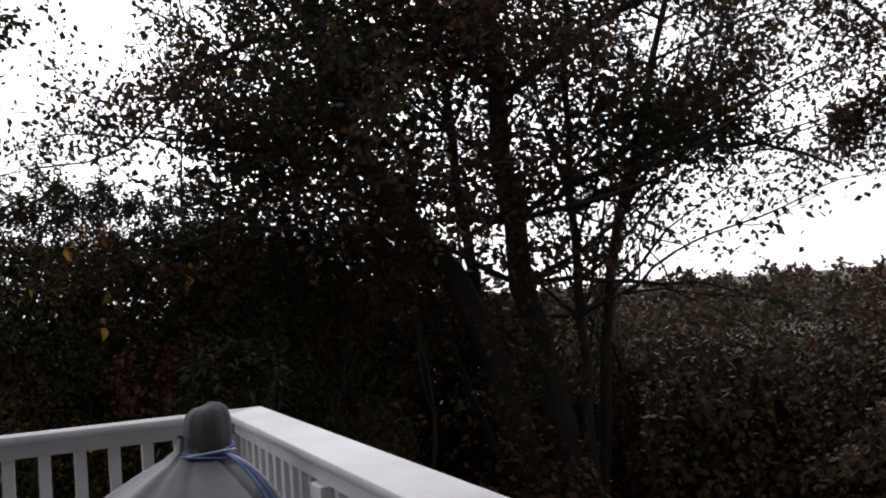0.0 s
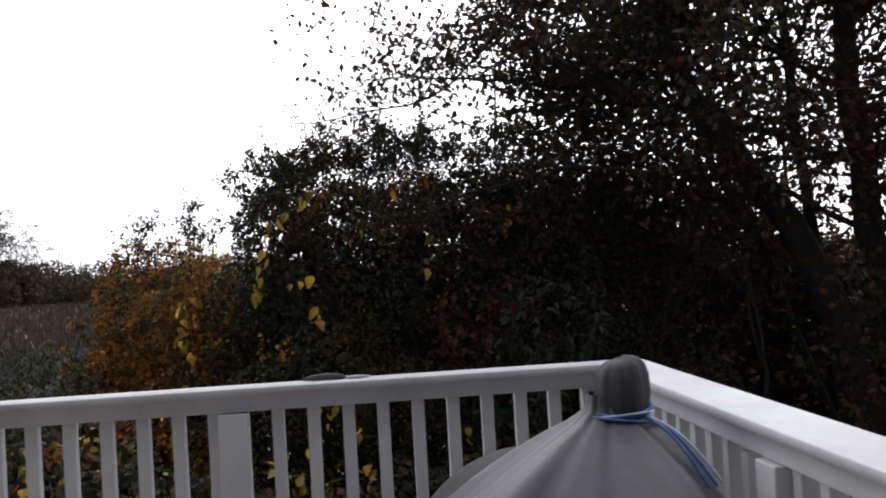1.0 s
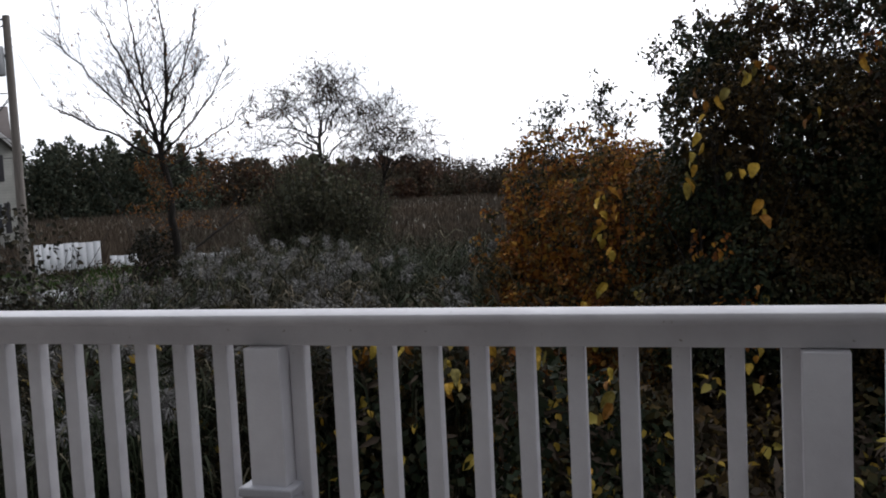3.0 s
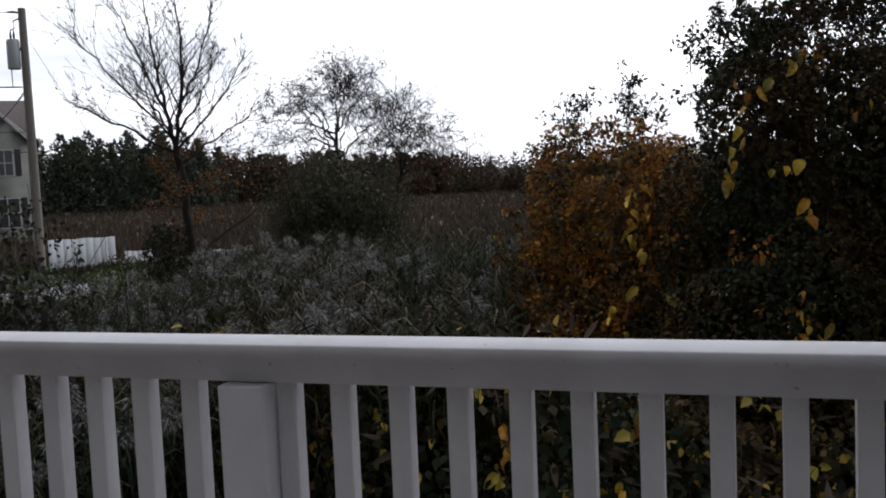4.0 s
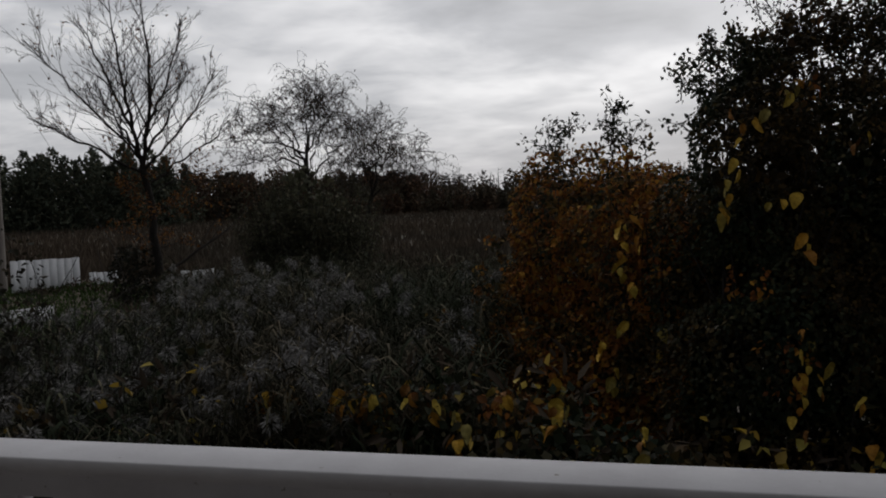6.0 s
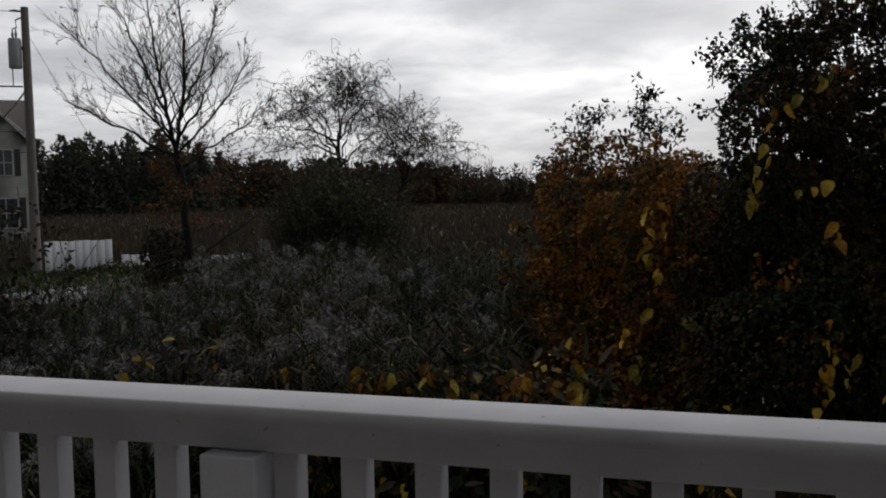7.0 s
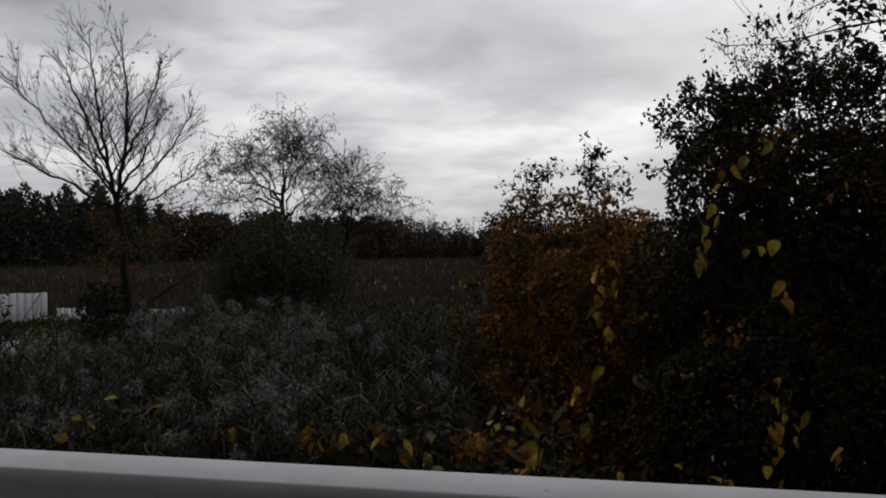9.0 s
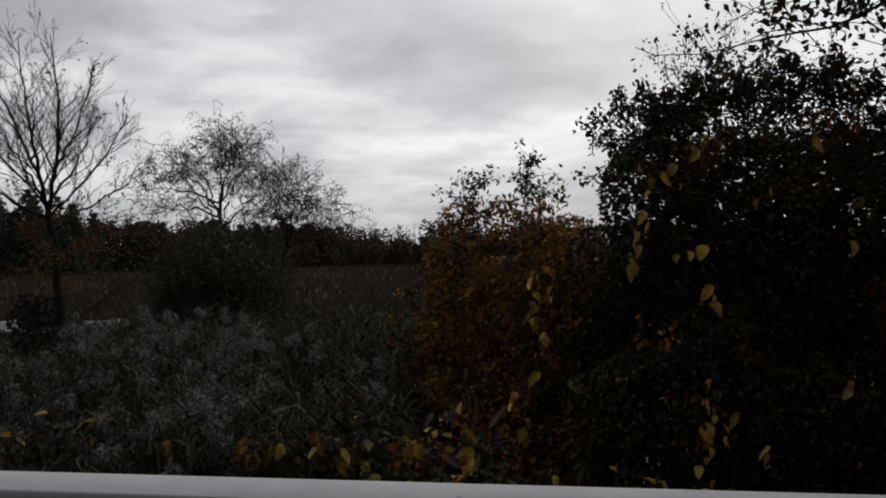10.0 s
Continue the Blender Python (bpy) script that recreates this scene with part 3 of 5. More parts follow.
def blob_leaves(blobs, density, size, aspect=0.7, bumpy=0.16, seed=0.0, droop=0.6, inner=0.35, low=GZ, simple=False):
    """Leaves over the lumpy outside of several joined rounded masses, some deeper in, leaving gaps."""
    Ps, Ns = [], []
    for bi, (c, r) in enumerate(blobs):
        c, r = np.array(c, float), np.array(r, float)
        area = 4 * np.pi * ((r[0] * r[1]) ** 1.6 / 3 + (r[0] * r[2]) ** 1.6 / 3 + (r[1] * r[2]) ** 1.6 / 3) ** (1 / 1.6)
        n = int(area * density)
        d = rand_dirs(n)
        e = np.sign(d) * np.abs(d) ** 0.8
        P = c + e * r
        k = 1 + bumpy * wobble(P, 1.6, seed + bi) + bumpy * 0.6 * wobble(P, 4.3, seed + 2 * bi) - inner * RNG.random(n) ** 2.5
        P = c + (P - c) * k[:, None]
        ok = P[:, 2] > low
        gaps = wobble(P, 2.9, seed + 7) + 0.5 * wobble(P, 7.5, seed + 3) > -0.62
        P, d = P[ok & gaps], d[ok & gaps]
        for bj, (c2, r2) in enumerate(blobs):
            if bj != bi and len(P):
                q = np.sum((np.abs(P - np.array(c2)) / (np.array(r2) * 0.72)) ** 2.5, axis=1)
                P, d = P[q > 1], d[q > 1]
        Ps.append(P)
        Ns.append(d / r)
    P, N = np.concatenate(Ps), unit(np.concatenate(Ns))
    ok = (N[:, 1] < 0.35) | (RNG.random(len(P)) < 0.4)
    P, N = P[ok], N[ok]
    n = len(P)
    A = unit(rand_dirs(n) * 0.7 + np.array([0, 0, -droop]) + N * 0.35)
    L = size * RNG.uniform(0.55, 1.35, n)
    return leaves(P, A, unit(N + RNG.normal(size=(n, 3)) * 0.45), L, L * aspect, simple=simple)


def stems_in(blobs, n, radius=0.012, sides=4):
    paths = []
    for i in range(n):
        c, r = blobs[int(RNG.integers(len(blobs)))]
        c, r = np.array(c, float), np.array(r, float)
        a = RNG.uniform(-0.6, 0.6, 2)
        foot = np.array([c[0] + a[0] * r[0], c[1] + a[1] * r[1], GZ - 0.05])
        tip = c + rand_dirs(1)[0] * r * np.array([0.95, 0.95, 0.4]) + np.array([0, 0, r[2] * RNG.uniform(0.1, 0.75)])
        s = np.linspace(0, 1, 8)[:, None]
        p = foot + (tip - foot) * s + np.concatenate([np.zeros((1, 3)), RNG.normal(size=(7, 3)) * 0.06])
        paths.append((p, np.linspace(radius * RNG.uniform(0.6, 2.2), radius * 0.3, 8)))
    return tubes(paths, sides)


def arch(base, direction, length, radius, droop, seg=8):
    """One arching shoot."""
    s = np.linspace(0, 1, seg + 1)[:, None]
    d = unit(np.array(direction, float))
    p = np.array(base, float) + d * length * s + np.array([0, 0, -droop]) * length * s ** 2.2
    p[1:] += RNG.normal(size=(seg, 3)) * 0.012 * length
    return p, np.linspace(radius, radius * 0.25, seg + 1), 0


def inner_mass(blobs, per_m3, size, low=GZ):
    """Leaves deep inside, which close the view through a thicket."""
    Ps = []
    for c, r in blobs:
        n = int(np.prod(r) * 4.2 * per_m3)
        P = np.array(c) + rand_dirs(n) * (RNG.random((n, 1)) ** 0.33) * np.array(r) * 0.86
        Ps.append(P[P[:, 2] > low])
    P = np.concatenate(Ps)
    L = size * RNG.uniform(0.6, 1.4, len(P))
    return leaves(P, rand_dirs(len(P)), rand_dirs(len(P)), L, L * 0.75, simple=True)


def leaf_cloud(masses, per_m3, size):
    """Leaves in uneven tufts through a loose crown, with holes between the tufts."""
    Ps = []
    for c, r in masses:
        n = int(np.prod(r) * 4.2 * per_m3)
        P = np.array(c) + rand_dirs(n) * (RNG.random((n, 1)) ** 0.45) * np.array(r)
        Ps.append(P[wobble(P, 2.3, 1.0) + 0.6 * wobble(P, 5.1, 2.0) > -0.14])
    P = np.concatenate(Ps)
    L = size * RNG.uniform(0.6, 1.35, len(P))
    return leaves(P, unit(rand_dirs(len(P)) + np.array([0, 0, -0.5])), rand_dirs(len(P)), L, L * 0.68, simple=True)


def sprays(spots, n, length, leaf, per, out_dir=(0, -0.2, 1), spread=0.7, droop=0.35):
    """Loose shoots with leaves that stand out of a thicket's outline."""
    br = []
    for i in range(n):
        c = np.array(spots[int(RNG.integers(len(spots)))], float) + RNG.normal(size=3) * np.array([0.25, 0.25, 0.12])
        br.append(arch(c, np.array(out_dir) + RNG.normal(size=3) * spread * 0.6, length * RNG.uniform(0.5, 1.3), 0.006, droop))
    return tubes([(p, r) for p, r, _ in br], 4), foliage_on(br, per, leaf, 0, 0.035, 0.5)


HEDGE = [((1.65, 7.25, 0.85), (1.15, 1.15, 1.62)), ((2.9, 7.6, 0.8), (1.5, 1.15, 1.85)), ((4.3, 8.0, 0.7), (1.5, 1.2, 1.9)),
         ((1.40, 6.6, -0.45), (1.0, 0.95, 1.6)), ((2.8, 6.9, -0.8), (1.4, 1.0, 1.7)), ((4.6, 7.0, -1.0), (1.3, 1.1, 1.7)),
         ((1.02, 6.45, 1.38), (0.46, 0.50, 0.74)), ((0.62, 6.85, 0.2), (0.45, 0.55, 1.1))]
AUTUMN = [((-0.75, 8.4, 0.50), (0.60, 0.8, 1.0)), ((-0.10, 8.0, 0.25), (0.65, 0.9, 1.25)), ((-1.0, 8.2, -0.75), (0.55, 0.8, 1.15)), ((-0.40, 7.5, -1.0), (0.70, 0.8, 1.2)),
          ((0.22, 7.2, 0.45), (0.48, 0.6, 0.98)), ((0.15, 6.9, -0.95), (0.55, 0.7, 1.2))]
CARPET = [((-0.8, 4.9, -1.35), (1.6, 0.8, 1.47)), ((-2.5, 5.0, -1.45), (1.4, 0.8, 1.47)), ((-5.0, 5.0, -1.8), (1.5, 0.9, 1.4)), ((0.8, 4.4, -1.8), (1.3, 0.8, 1.2)), ((-1.8, 3.8, -1.9), (2.0, 0.9, 1.0)), ((2.6, 4.6, -1.8), (1.3, 0.9, 1.2)),
          ((0.4, 5.6, -1.6), (1.2, 0.8, 1.2)), ((2.2, 5.6, -1.6), (1.4, 0.7, 1.2))]
THICKET = [((5.0, 8.9, -0.3), (1.9, 1.0, 2.9)), ((6.3, 8.5, 0.0), (1.5, 0.8, 2.5)), ((7.4, 8.6, -0.6), (1.6, 1.2, 2.3)), ((10.2, 8.0, -0.9), (2.0, 1.3, 1.8)), ((3.8, 5.4, -1.5), (1.2, 0.7, 1.2)),
           ((12.8, 7.0, -0.9), (2.0, 1.5, 1.75)), ((15.5, 5.0, -0.9), (2.2, 2.0, 1.8)), ((5.6, 5.0, -1.6), (1.6, 0.8, 1.2)),
           ((11.5, 10.5, -1.0), (3.4, 1.2, 1.9)), ((15.5, 8.5, -1.2), (2.5, 1.4, 1.9))]
CROWN = [((3.7, 6.9, 3.4), (1.2, 0.6, 0.9)), ((6.3, 5.3, 0.3), (1.1, 0.35, 1.1)), ((6.6, 7.3, 2.4), (1.7, 0.5, 1.3)), ((4.5, 6.6, 3.7), (1.5, 1.0, 1.2)), ((6.4, 6.2, 4.2), (1.7, 1.2, 1.5)), ((7.7, 5.7, 3.3), (1.0, 0.8, 1.0)), ((4.0, 6.9, 2.9), (0.9, 0.6, 0.6)), ((6.5, 5.2, 2.4), (1.3, 0.4, 0.9))]
RUSSET = [((9.0, 5.6, -1.2), (1.3, 1.0, 1.8)), ((11.2, 5.0, -1.1), (1.5, 1.2, 1.9)), ((9.8, 3.8, -1.5), (1.2, 0.9, 1.4)), ((12.6, 2.6, -1.1), (1.6, 1.5, 1.8))]


def clothe(t, blobs, mat, stems, density, leaf, seed, per_m3=160, tops=None, spray=(40, 0.55, 10), droop=0.6, bumpy=0.16, aspect=0.7, simple=False):
    """Stem tangle, leaf skin, deep leaves and loose shoots of one bush."""
    tagged(part("stem_tangle", mesh_from("stem_tangle", *stems_in(blobs, stems, 0.013)), TWIG, t), kind="stuff")
    sets = [blob_leaves(blobs, density, leaf, aspect, bumpy, seed, droop, simple=simple), inner_mass(blobs, per_m3, leaf * 2.4)]
    if tops:
        wood, lv = sprays(tops, spray[0], spray[1], leaf, spray[2])
        tagged(part("shoot_tangle", mesh_from("shoot_tangle", *wood), TWIG, t), kind="stuff")
        sets.append(lv)
    v, f = merge(*sets)
    tagged(part("foliage", mesh_from("foliage", v, f), mat, t), kind="stuff")


def heart_leaf(w, h, seed):
    """A large drooping vine leaf with an uneven edge, curled along its length."""
    rng = random.Random(seed)
    prof = ((0, 0.0), (0.20, -0.08), (0.42, 0.02), (0.52, 0.22), (0.48, 0.45), (0.33, 0.70), (0.14, 0.90), (0, 1.0))
    V = [(0, 0.10 * w * math.sin(4 * b + seed), -b * h) for _, b in prof]
    n = len(prof)
    for s in (1, -1):
        V += [(s * a * w * rng.uniform(0.82, 1.05), -rng.uniform(0.3, 0.6) * a * w + 0.06 * h * math.sin(5 * b + seed), -b * h + rng.uniform(-0.05, 0.05) * h) for a, b in prof[1:-1]]
    F = []
    for o in (n, n + n - 2):
        ring = [0, *range(o, o + n - 2), n - 1]
        for i in range(n - 1):
            q = list(dict.fromkeys([i, ring[i], ring[i + 1], i + 1]))
            if len(q) >= 3:
                F.append(q if o == n else q[::-1])
    me = bpy.data.meshes.new("leaf")
    me.from_pydata(V, [], F)
    me.update()
    me.materials.append(YELLOW_LEAF)
    return me


def hang_leaves(t, spots, seed, ahead=0.0):
    """Large yellow leaves that hang in strings down the face of the vines."""
    rng = random.Random(seed)
    kinds = [heart_leaf(w, w * k, i) for i, (w, k) in enumerate(((0.10, 1.35), (0.08, 1.6), (0.11, 1.2), (0.085, 1.3), (0.07, 1.8)))]
    for x, y, z, n, drop in spots:
        for i in range(n):
            f = (i + rng.uniform(-0.3, 0.3)) / max(1, n)
            s = rng.uniform(0.55, 1.08)
            m = pose(x + rng.gauss(0, 0.035), y - ahead + rng.gauss(0, 0.03), z - drop * f, rng.uniform(-40, 25), rng.uniform(-40, 40), rng.uniform(-80, 80)) @ Matrix.Diagonal((s, s, s, 1))
            part("leaf", rng.choice(kinds), None, t, at=m)


def make_hedge():
    t = thing("vine_hedge", "tall hedge overgrown with dark green vines and yellow leaves", "hedge")
    tops = [(0.85, 6.6, 1.9), (0.95, 6.6, 2.1), (1.1, 6.9, 2.35), (1.5, 7.1, 2.45), (2.0, 7.2, 2.5), (2.6, 7.4, 2.6), (3.4, 7.6, 2.6)]
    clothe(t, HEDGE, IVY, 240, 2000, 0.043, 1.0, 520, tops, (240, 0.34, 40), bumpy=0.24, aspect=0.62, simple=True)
    # strings down the face at the corner, then those lower down and farther along
    spots = [(0.87, 5.88, 1.88, 3, 0.32), (1.07, 5.86, 1.86, 2, 0.08), (0.84, 5.85, 1.53, 5, 0.32), (0.72, 5.90, 1.24, 3, 0.14), (1.10, 5.84, 1.25, 2, 0.06), (1.23, 5.84, 1.29, 1, 0.05), (1.25, 5.88, 2.08, 4, 0.14),
             (1.29, 5.74, 1.0, 3, 0.16), (1.30, 5.58, 0.36, 5, 0.30), (1.42, 5.58, 0.12, 4, 0.26), (1.24, 5.58, 0.04, 6, 0.42), (1.66, 5.60, -0.08, 2, 0.14)]
    hang_leaves(t, spots, 3)
    spots = [(2.2, 5.74, 0.34, 2, 0.1), (2.06, 5.95, 2.08, 2, 0.12), (1.7, 5.95, 1.7, 2, 0.1), (1.75, 5.62, -0.4, 5, 0.5), (2.6, 5.8, -0.2, 5, 0.6), (1.1, 5.5, -0.5, 6, 0.5), (2.4, 6.3, 1.6, 3, 0.5), (3.2, 6.4, 1.9, 3, 0.4)]
    hang_leaves(t, spots, 5)
    rusty = [((0.93, 5.72, 0.68), (0.16, 0.10, 0.12)), ((1.3, 6.0, 2.0), (0.14, 0.12, 0.10)), ((2.3, 6.35, 2.2), (0.2, 0.15, 0.12)), ((1.15, 5.62, 0.1), (0.2, 0.1, 0.2))]
    tagged(part("rusty_foliage", mesh_from("rusty_foliage", *blob_leaves(rusty, 260, 0.05, seed=47.0)), ORANGE, t), kind="stuff")
    red = [((3.2, 6.35, 1.6), (0.40, 0.2, 0.30)), ((2.7, 5.95, 0.8), (0.25, 0.2, 0.35)), ((3.2, 6.0, 1.0), (0.25, 0.2, 0.2))]
    tagged(part("red_foliage", mesh_from("red_foliage", *blob_leaves(red, 260, 0.065, seed=41.0)), RED_LEAF, t), kind="stuff")
    green = [((3.5, 5.9, 0.75), (0.50, 0.35, 0.40)), ((3.1, 5.7, 0.25), (0.40, 0.35, 0.40))]
    tagged(part("green_foliage", mesh_from("green_foliage", *blob_leaves(green, 240, 0.10, 0.35, seed=43.0)), GREEN_LEAF, t), kind="stuff")
    t2 = thing("autumn_bush", "bush with orange and rust-coloured autumn leaves", "bush")
    tops = [(-0.7, 8.1, 1.35), (-0.3, 8.0, 1.45), (0.1, 7.4, 1.4), (-1.1, 8.0, 0.9), (-1.35, 7.9, 0.3), (-1.3, 7.7, -0.1), (-0.9, 7.3, -0.3), (-0.3, 7.0, 0.1), (0.1, 6.8, 0.9)]
    clothe(t2, AUTUMN, ORANGE, 90, 1300, 0.052, 5.0, 220, tops, (90, 0.24, 24), bumpy=0.30)
    spots = [(0.02, 6.44, 1.13, 4, 0.12), (-0.05, 6.40, 0.92, 6, 0.30), (0.18, 6.36, 0.96, 2, 0.1), (0.04, 6.36, 0.62, 2, 0.08), (-0.07, 6.3, 0.30, 2, 0.1), (-0.16, 6.3, 0.14, 2, 0.08), (-0.12, 6.3, -0.06, 3, 0.24), (-0.53, 6.4, -0.18, 2, 0.08),
             (-0.3, 7.3, 1.2, 3, 0.2), (0.3, 6.5, 0.2, 3, 0.5)]
    hang_leaves(t2, spots, 8)
    # green treetop shoots rising behind the orange leaves
    t3 = thing("young_tree", "slender young trees with green leaf tips behind the bush", "tree")
    br = []
    for c, h in (((-1.12, 9.4, 0.5), 1.5), ((-0.35, 8.9, 0.7), 1.45), ((-1.45, 9.5, 0.3), 1.15), ((-0.95, 9.3, 0.5), 1.45), ((-0.2, 8.8, 0.6), 1.2)):
        p, r, d = arch(np.array(c), (0.05, 0, 1), h, 0.012, 0.0)
        br.append((p, r, 1))
        foot = np.array([c[0], c[1], GZ - 0.05])
        br.append((np.linspace(foot, c, 9), np.linspace(0.03, 0.013, 9), 1))
        for i in range(26):
            q = p[int(RNG.integers(2, 9))]
            br.append(arch(q, np.append(RNG.normal(size=2), 0.8), RNG.uniform(0.15, 0.42), 0.005, 0.2))
    part("trunk", wood_mesh("trunk", br, 4), TWIG, t3)
    tagged(part("crown", mesh_from("crown", *foliage_on(br, 22, 0.060, 0, 0.04, 0.3, 0.42)), IVY, t3), kind="stuff")


def make_carpet():
    t = thing("vine_carpet", "low tangle of vines and yellowing leaves below the deck", "undergrowth", kind="stuff")
    part("stem_tangle", mesh_from("stem_tangle", *stems_in(CARPET, 200, 0.008)), TWIG, t)
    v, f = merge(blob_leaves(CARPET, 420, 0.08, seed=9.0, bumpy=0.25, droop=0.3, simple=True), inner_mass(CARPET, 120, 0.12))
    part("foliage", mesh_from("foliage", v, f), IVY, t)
    v, f = blob_leaves(CARPET, 22, 0.10, seed=9.5, bumpy=0.25, droop=0.5, inner=0.1)
    part("yellow_foliage", mesh_from("yellow_foliage", v, f), YELLOW, t)
    hang_leaves(t, [(-0.26, 4.6, 0.12, 5, 0.2), (-0.9, 4.7, 0.0, 8, 0.2), (-1.5, 4.9, -0.05, 9, 0.25), (-2.2, 5.2, -0.05, 7, 0.2), (0.3, 4.5, 0.0, 5, 0.3), (-0.6, 4.4, -0.3, 8, 0.4), (-1.2, 4.3, -0.5, 8, 0.4), (0.2, 4.1, -0.5, 8, 0.5), (-1.9, 4.6, -0.4, 6, 0.4), (-3.2, 5.1, -0.3, 4, 0.3)], 17, 0.2)
    hang_leaves(t, [(-1.57, 4.36, 0.15, 4, 0.12), (-1.42, 4.36, 0.13, 3, 0.1), (-1.11, 4.34, 0.18, 3, 0.12), (-1.04, 4.34, 0.10, 3, 0.12), (-0.58, 4.36, 0.18, 3, 0.1), (-2.13, 4.4, 0.13, 3, 0.12), (-0.2, 4.5, 0.1, 3, 0.15), (-0.8, 4.3, -0.05, 4, 0.2)], 19)
    warm = [((-1.5, 4.42, 0.06), (0.22, 0.10, 0.10)), ((-1.05, 4.40, 0.08), (0.14, 0.10, 0.10)), ((-0.55, 4.40, 0.06), (0.16, 0.1, 0.1)), ((-2.1, 4.46, 0.04), (0.16, 0.1, 0.08))]
    part("warm_foliage", mesh_from("warm_foliage", *blob_leaves(warm, 420, 0.06, seed=61.0)), ORANGE, t)
    v, f = blob_leaves(CARPET, 90, 0.15, 0.25, 0.25, 9.8, 0.2, 0.1)
    part("dry_foliage", mesh_from("dry_foliage", v, f), DRY, t)


def make_brush():
    t = thing("dark_brush", "dark leafless brush with thin tangled twigs", "bush")
    blobs = [((-5.3, 5.1, -0.45), (0.62, 0.8, 1.65)), ((-6.2, 4.8, -0.3), (0.9, 0.9, 2.0)), ((-4.75, 5.5, -1.2), (0.5, 0.6, 1.0))]
    br = []
    for i in range(46):
        c = blobs[i % 3][0]
        br += grow((c[0] + RNG.normal() * 0.35, c[1] + RNG.normal() * 0.3, GZ), (RNG.normal() * 0.3 + 0.12, RNG.normal() * 0.25, 1), RNG.uniform(1.3, 1.9), 0.013, 2, 0.7, 0.05, 3, 6, 0.6, 0.12)
    tagged(part("stem_tangle", wood_mesh("stem_tangle", br, 4, 0.003), TWIG, t), kind="stuff")
    v, f = merge(blob_leaves(blobs, 330, 0.06, seed=13.0, inner=0.5), inner_mass(blobs, 160, 0.08))
    tagged(part("foliage", mesh_from("foliage", v, f), BRUSH, t), kind="stuff")


def make_maple():
    t = thing("maple_tree", "many-stemmed tree with dark trunks and autumn leaves", "tree")
    br = []

    def limb(points, r0, r1, kids, ln, depth=3):
        """A stem through given places, with side branches along its upper part."""
        P = np.array(points, float)
        k = np.linspace(0, len(P) - 1, 13)
        i = np.minimum(k.astype(int), len(P) - 2)
        f = (k - i)[:, None]
        Q = P[i] * (1 - f) + P[i + 1] * f
        Q[1:-1] = (Q[:-2] + Q[1:-1] * 2 + Q[2:]) / 4 + RNG.normal(size=(11, 3)) * 0.03
        rad = np.linspace(r0, r1, 13)
        br.append((Q, rad, 9))
        for n in range(kids):
            j = int(RNG.integers(5, 13))
            d = np.array([RNG.normal(), RNG.normal() * 0.8, RNG.uniform(0.0, 0.9)])
            br.extend(grow(Q[j], d, ln * RNG.uniform(0.6, 1.2), min(rad[j] * 0.5, 0.035), depth - 1, 0.6, 0.02, 3, 6, 0.66, 0.13))

    limb([(7.15, 5.75, GZ - 0.1), (6.95, 5.75, 0.2), (6.65, 5.75, 1.3), (6.5, 5.9, 2.9), (6.6, 6.0, 5.0), (6.5, 6.1, 7.4)], 0.20, 0.06, 26, 2.2)
    limb([(6.95, 5.95, GZ - 0.1), (6.6, 5.95, 0.2), (5.95, 6.1, 1.6), (5.35, 6.3, 2.6), (4.95, 6.4, 3.4), (4.6, 6.5, 5.2), (4.2, 6.6, 6.6)], 0.19, 0.06, 30, 2.0)
    limb([(6.7, 6.1, GZ), (6.35, 6.1, 0.8), (6.1, 6.2, 2.6), (6.05, 6.2, 4.4), (5.8, 6.1, 6.6)], 0.085, 0.03, 20, 1.9)
    limb([(7.3, 5.6, GZ), (7.25, 5.6, 0.6), (7.2, 5.6, 2.4), (7.3, 5.5, 5.0)], 0.075, 0.03, 20, 2.0)
    limb([(7.0, 6.3, GZ), (6.0, 6.9, 1.4), (5.4, 7.2, 3.2), (5.6, 7.4, 5.4)], 0.06, 0.02, 16, 1.8)
    limb([(7.4, 5.9, GZ), (7.9, 6.0, 1.6), (8.5, 5.9, 3.4), (9.0, 5.6, 5.6)], 0.08, 0.03, 14, 1.9)
    limb([(6.55, 5.9, 3.4), (7.6, 5.4, 4.3), (8.9, 4.9, 4.7), (10.4, 4.4, 4.4), (11.2, 4.2, 3.6)], 0.06, 0.015, 16, 1.4)
    limb([(5.2, 6.35, 3.0), (4.2, 6.1, 4.6), (3.0, 5.7, 5.0), (2.0, 5.3, 4.6), (1.45, 5.1, 3.9)], 0.045, 0.005, 20, 0.6, 2)
    limb([(7.2, 5.6, 2.2), (8.4, 5.3, 2.8), (9.6, 5.2, 2.9), (10.6, 5.0, 2.5)], 0.05, 0.015, 16, 1.1)
    part("trunk", mesh_from("trunk", *tubes([(p, np.maximum(r, 0.004)) for p, r, k in br if k > 5], 8)), BARK, t, smooth=True)
    tagged(part("branch_mass", mesh_from("branch_mass", *tubes([(p, np.maximum(r, 0.004)) for p, r, k in br if k <= 5], 4)), BARK, t), kind="stuff")
    low = [((5.2, 7.7, 3.0), (1.5, 0.9, 1.5)), ((4.3, 7.8, 2.3), (1.0, 0.7, 0.9)), ((5.0, 7.0, 1.9), (1.6, 0.5, 0.7)), ((5.6, 6.4, 4.2), (1.3, 0.7, 0.9)), ((6.9, 5.2, 1.7), (0.9, 0.4, 0.35))]
    v, f = merge(foliage_on(br, 48, 0.078, 1, 0.14, clump=1.9, simple=True), inner_mass(low, 230, 0.095), leaf_cloud(CROWN, 620, 0.085))
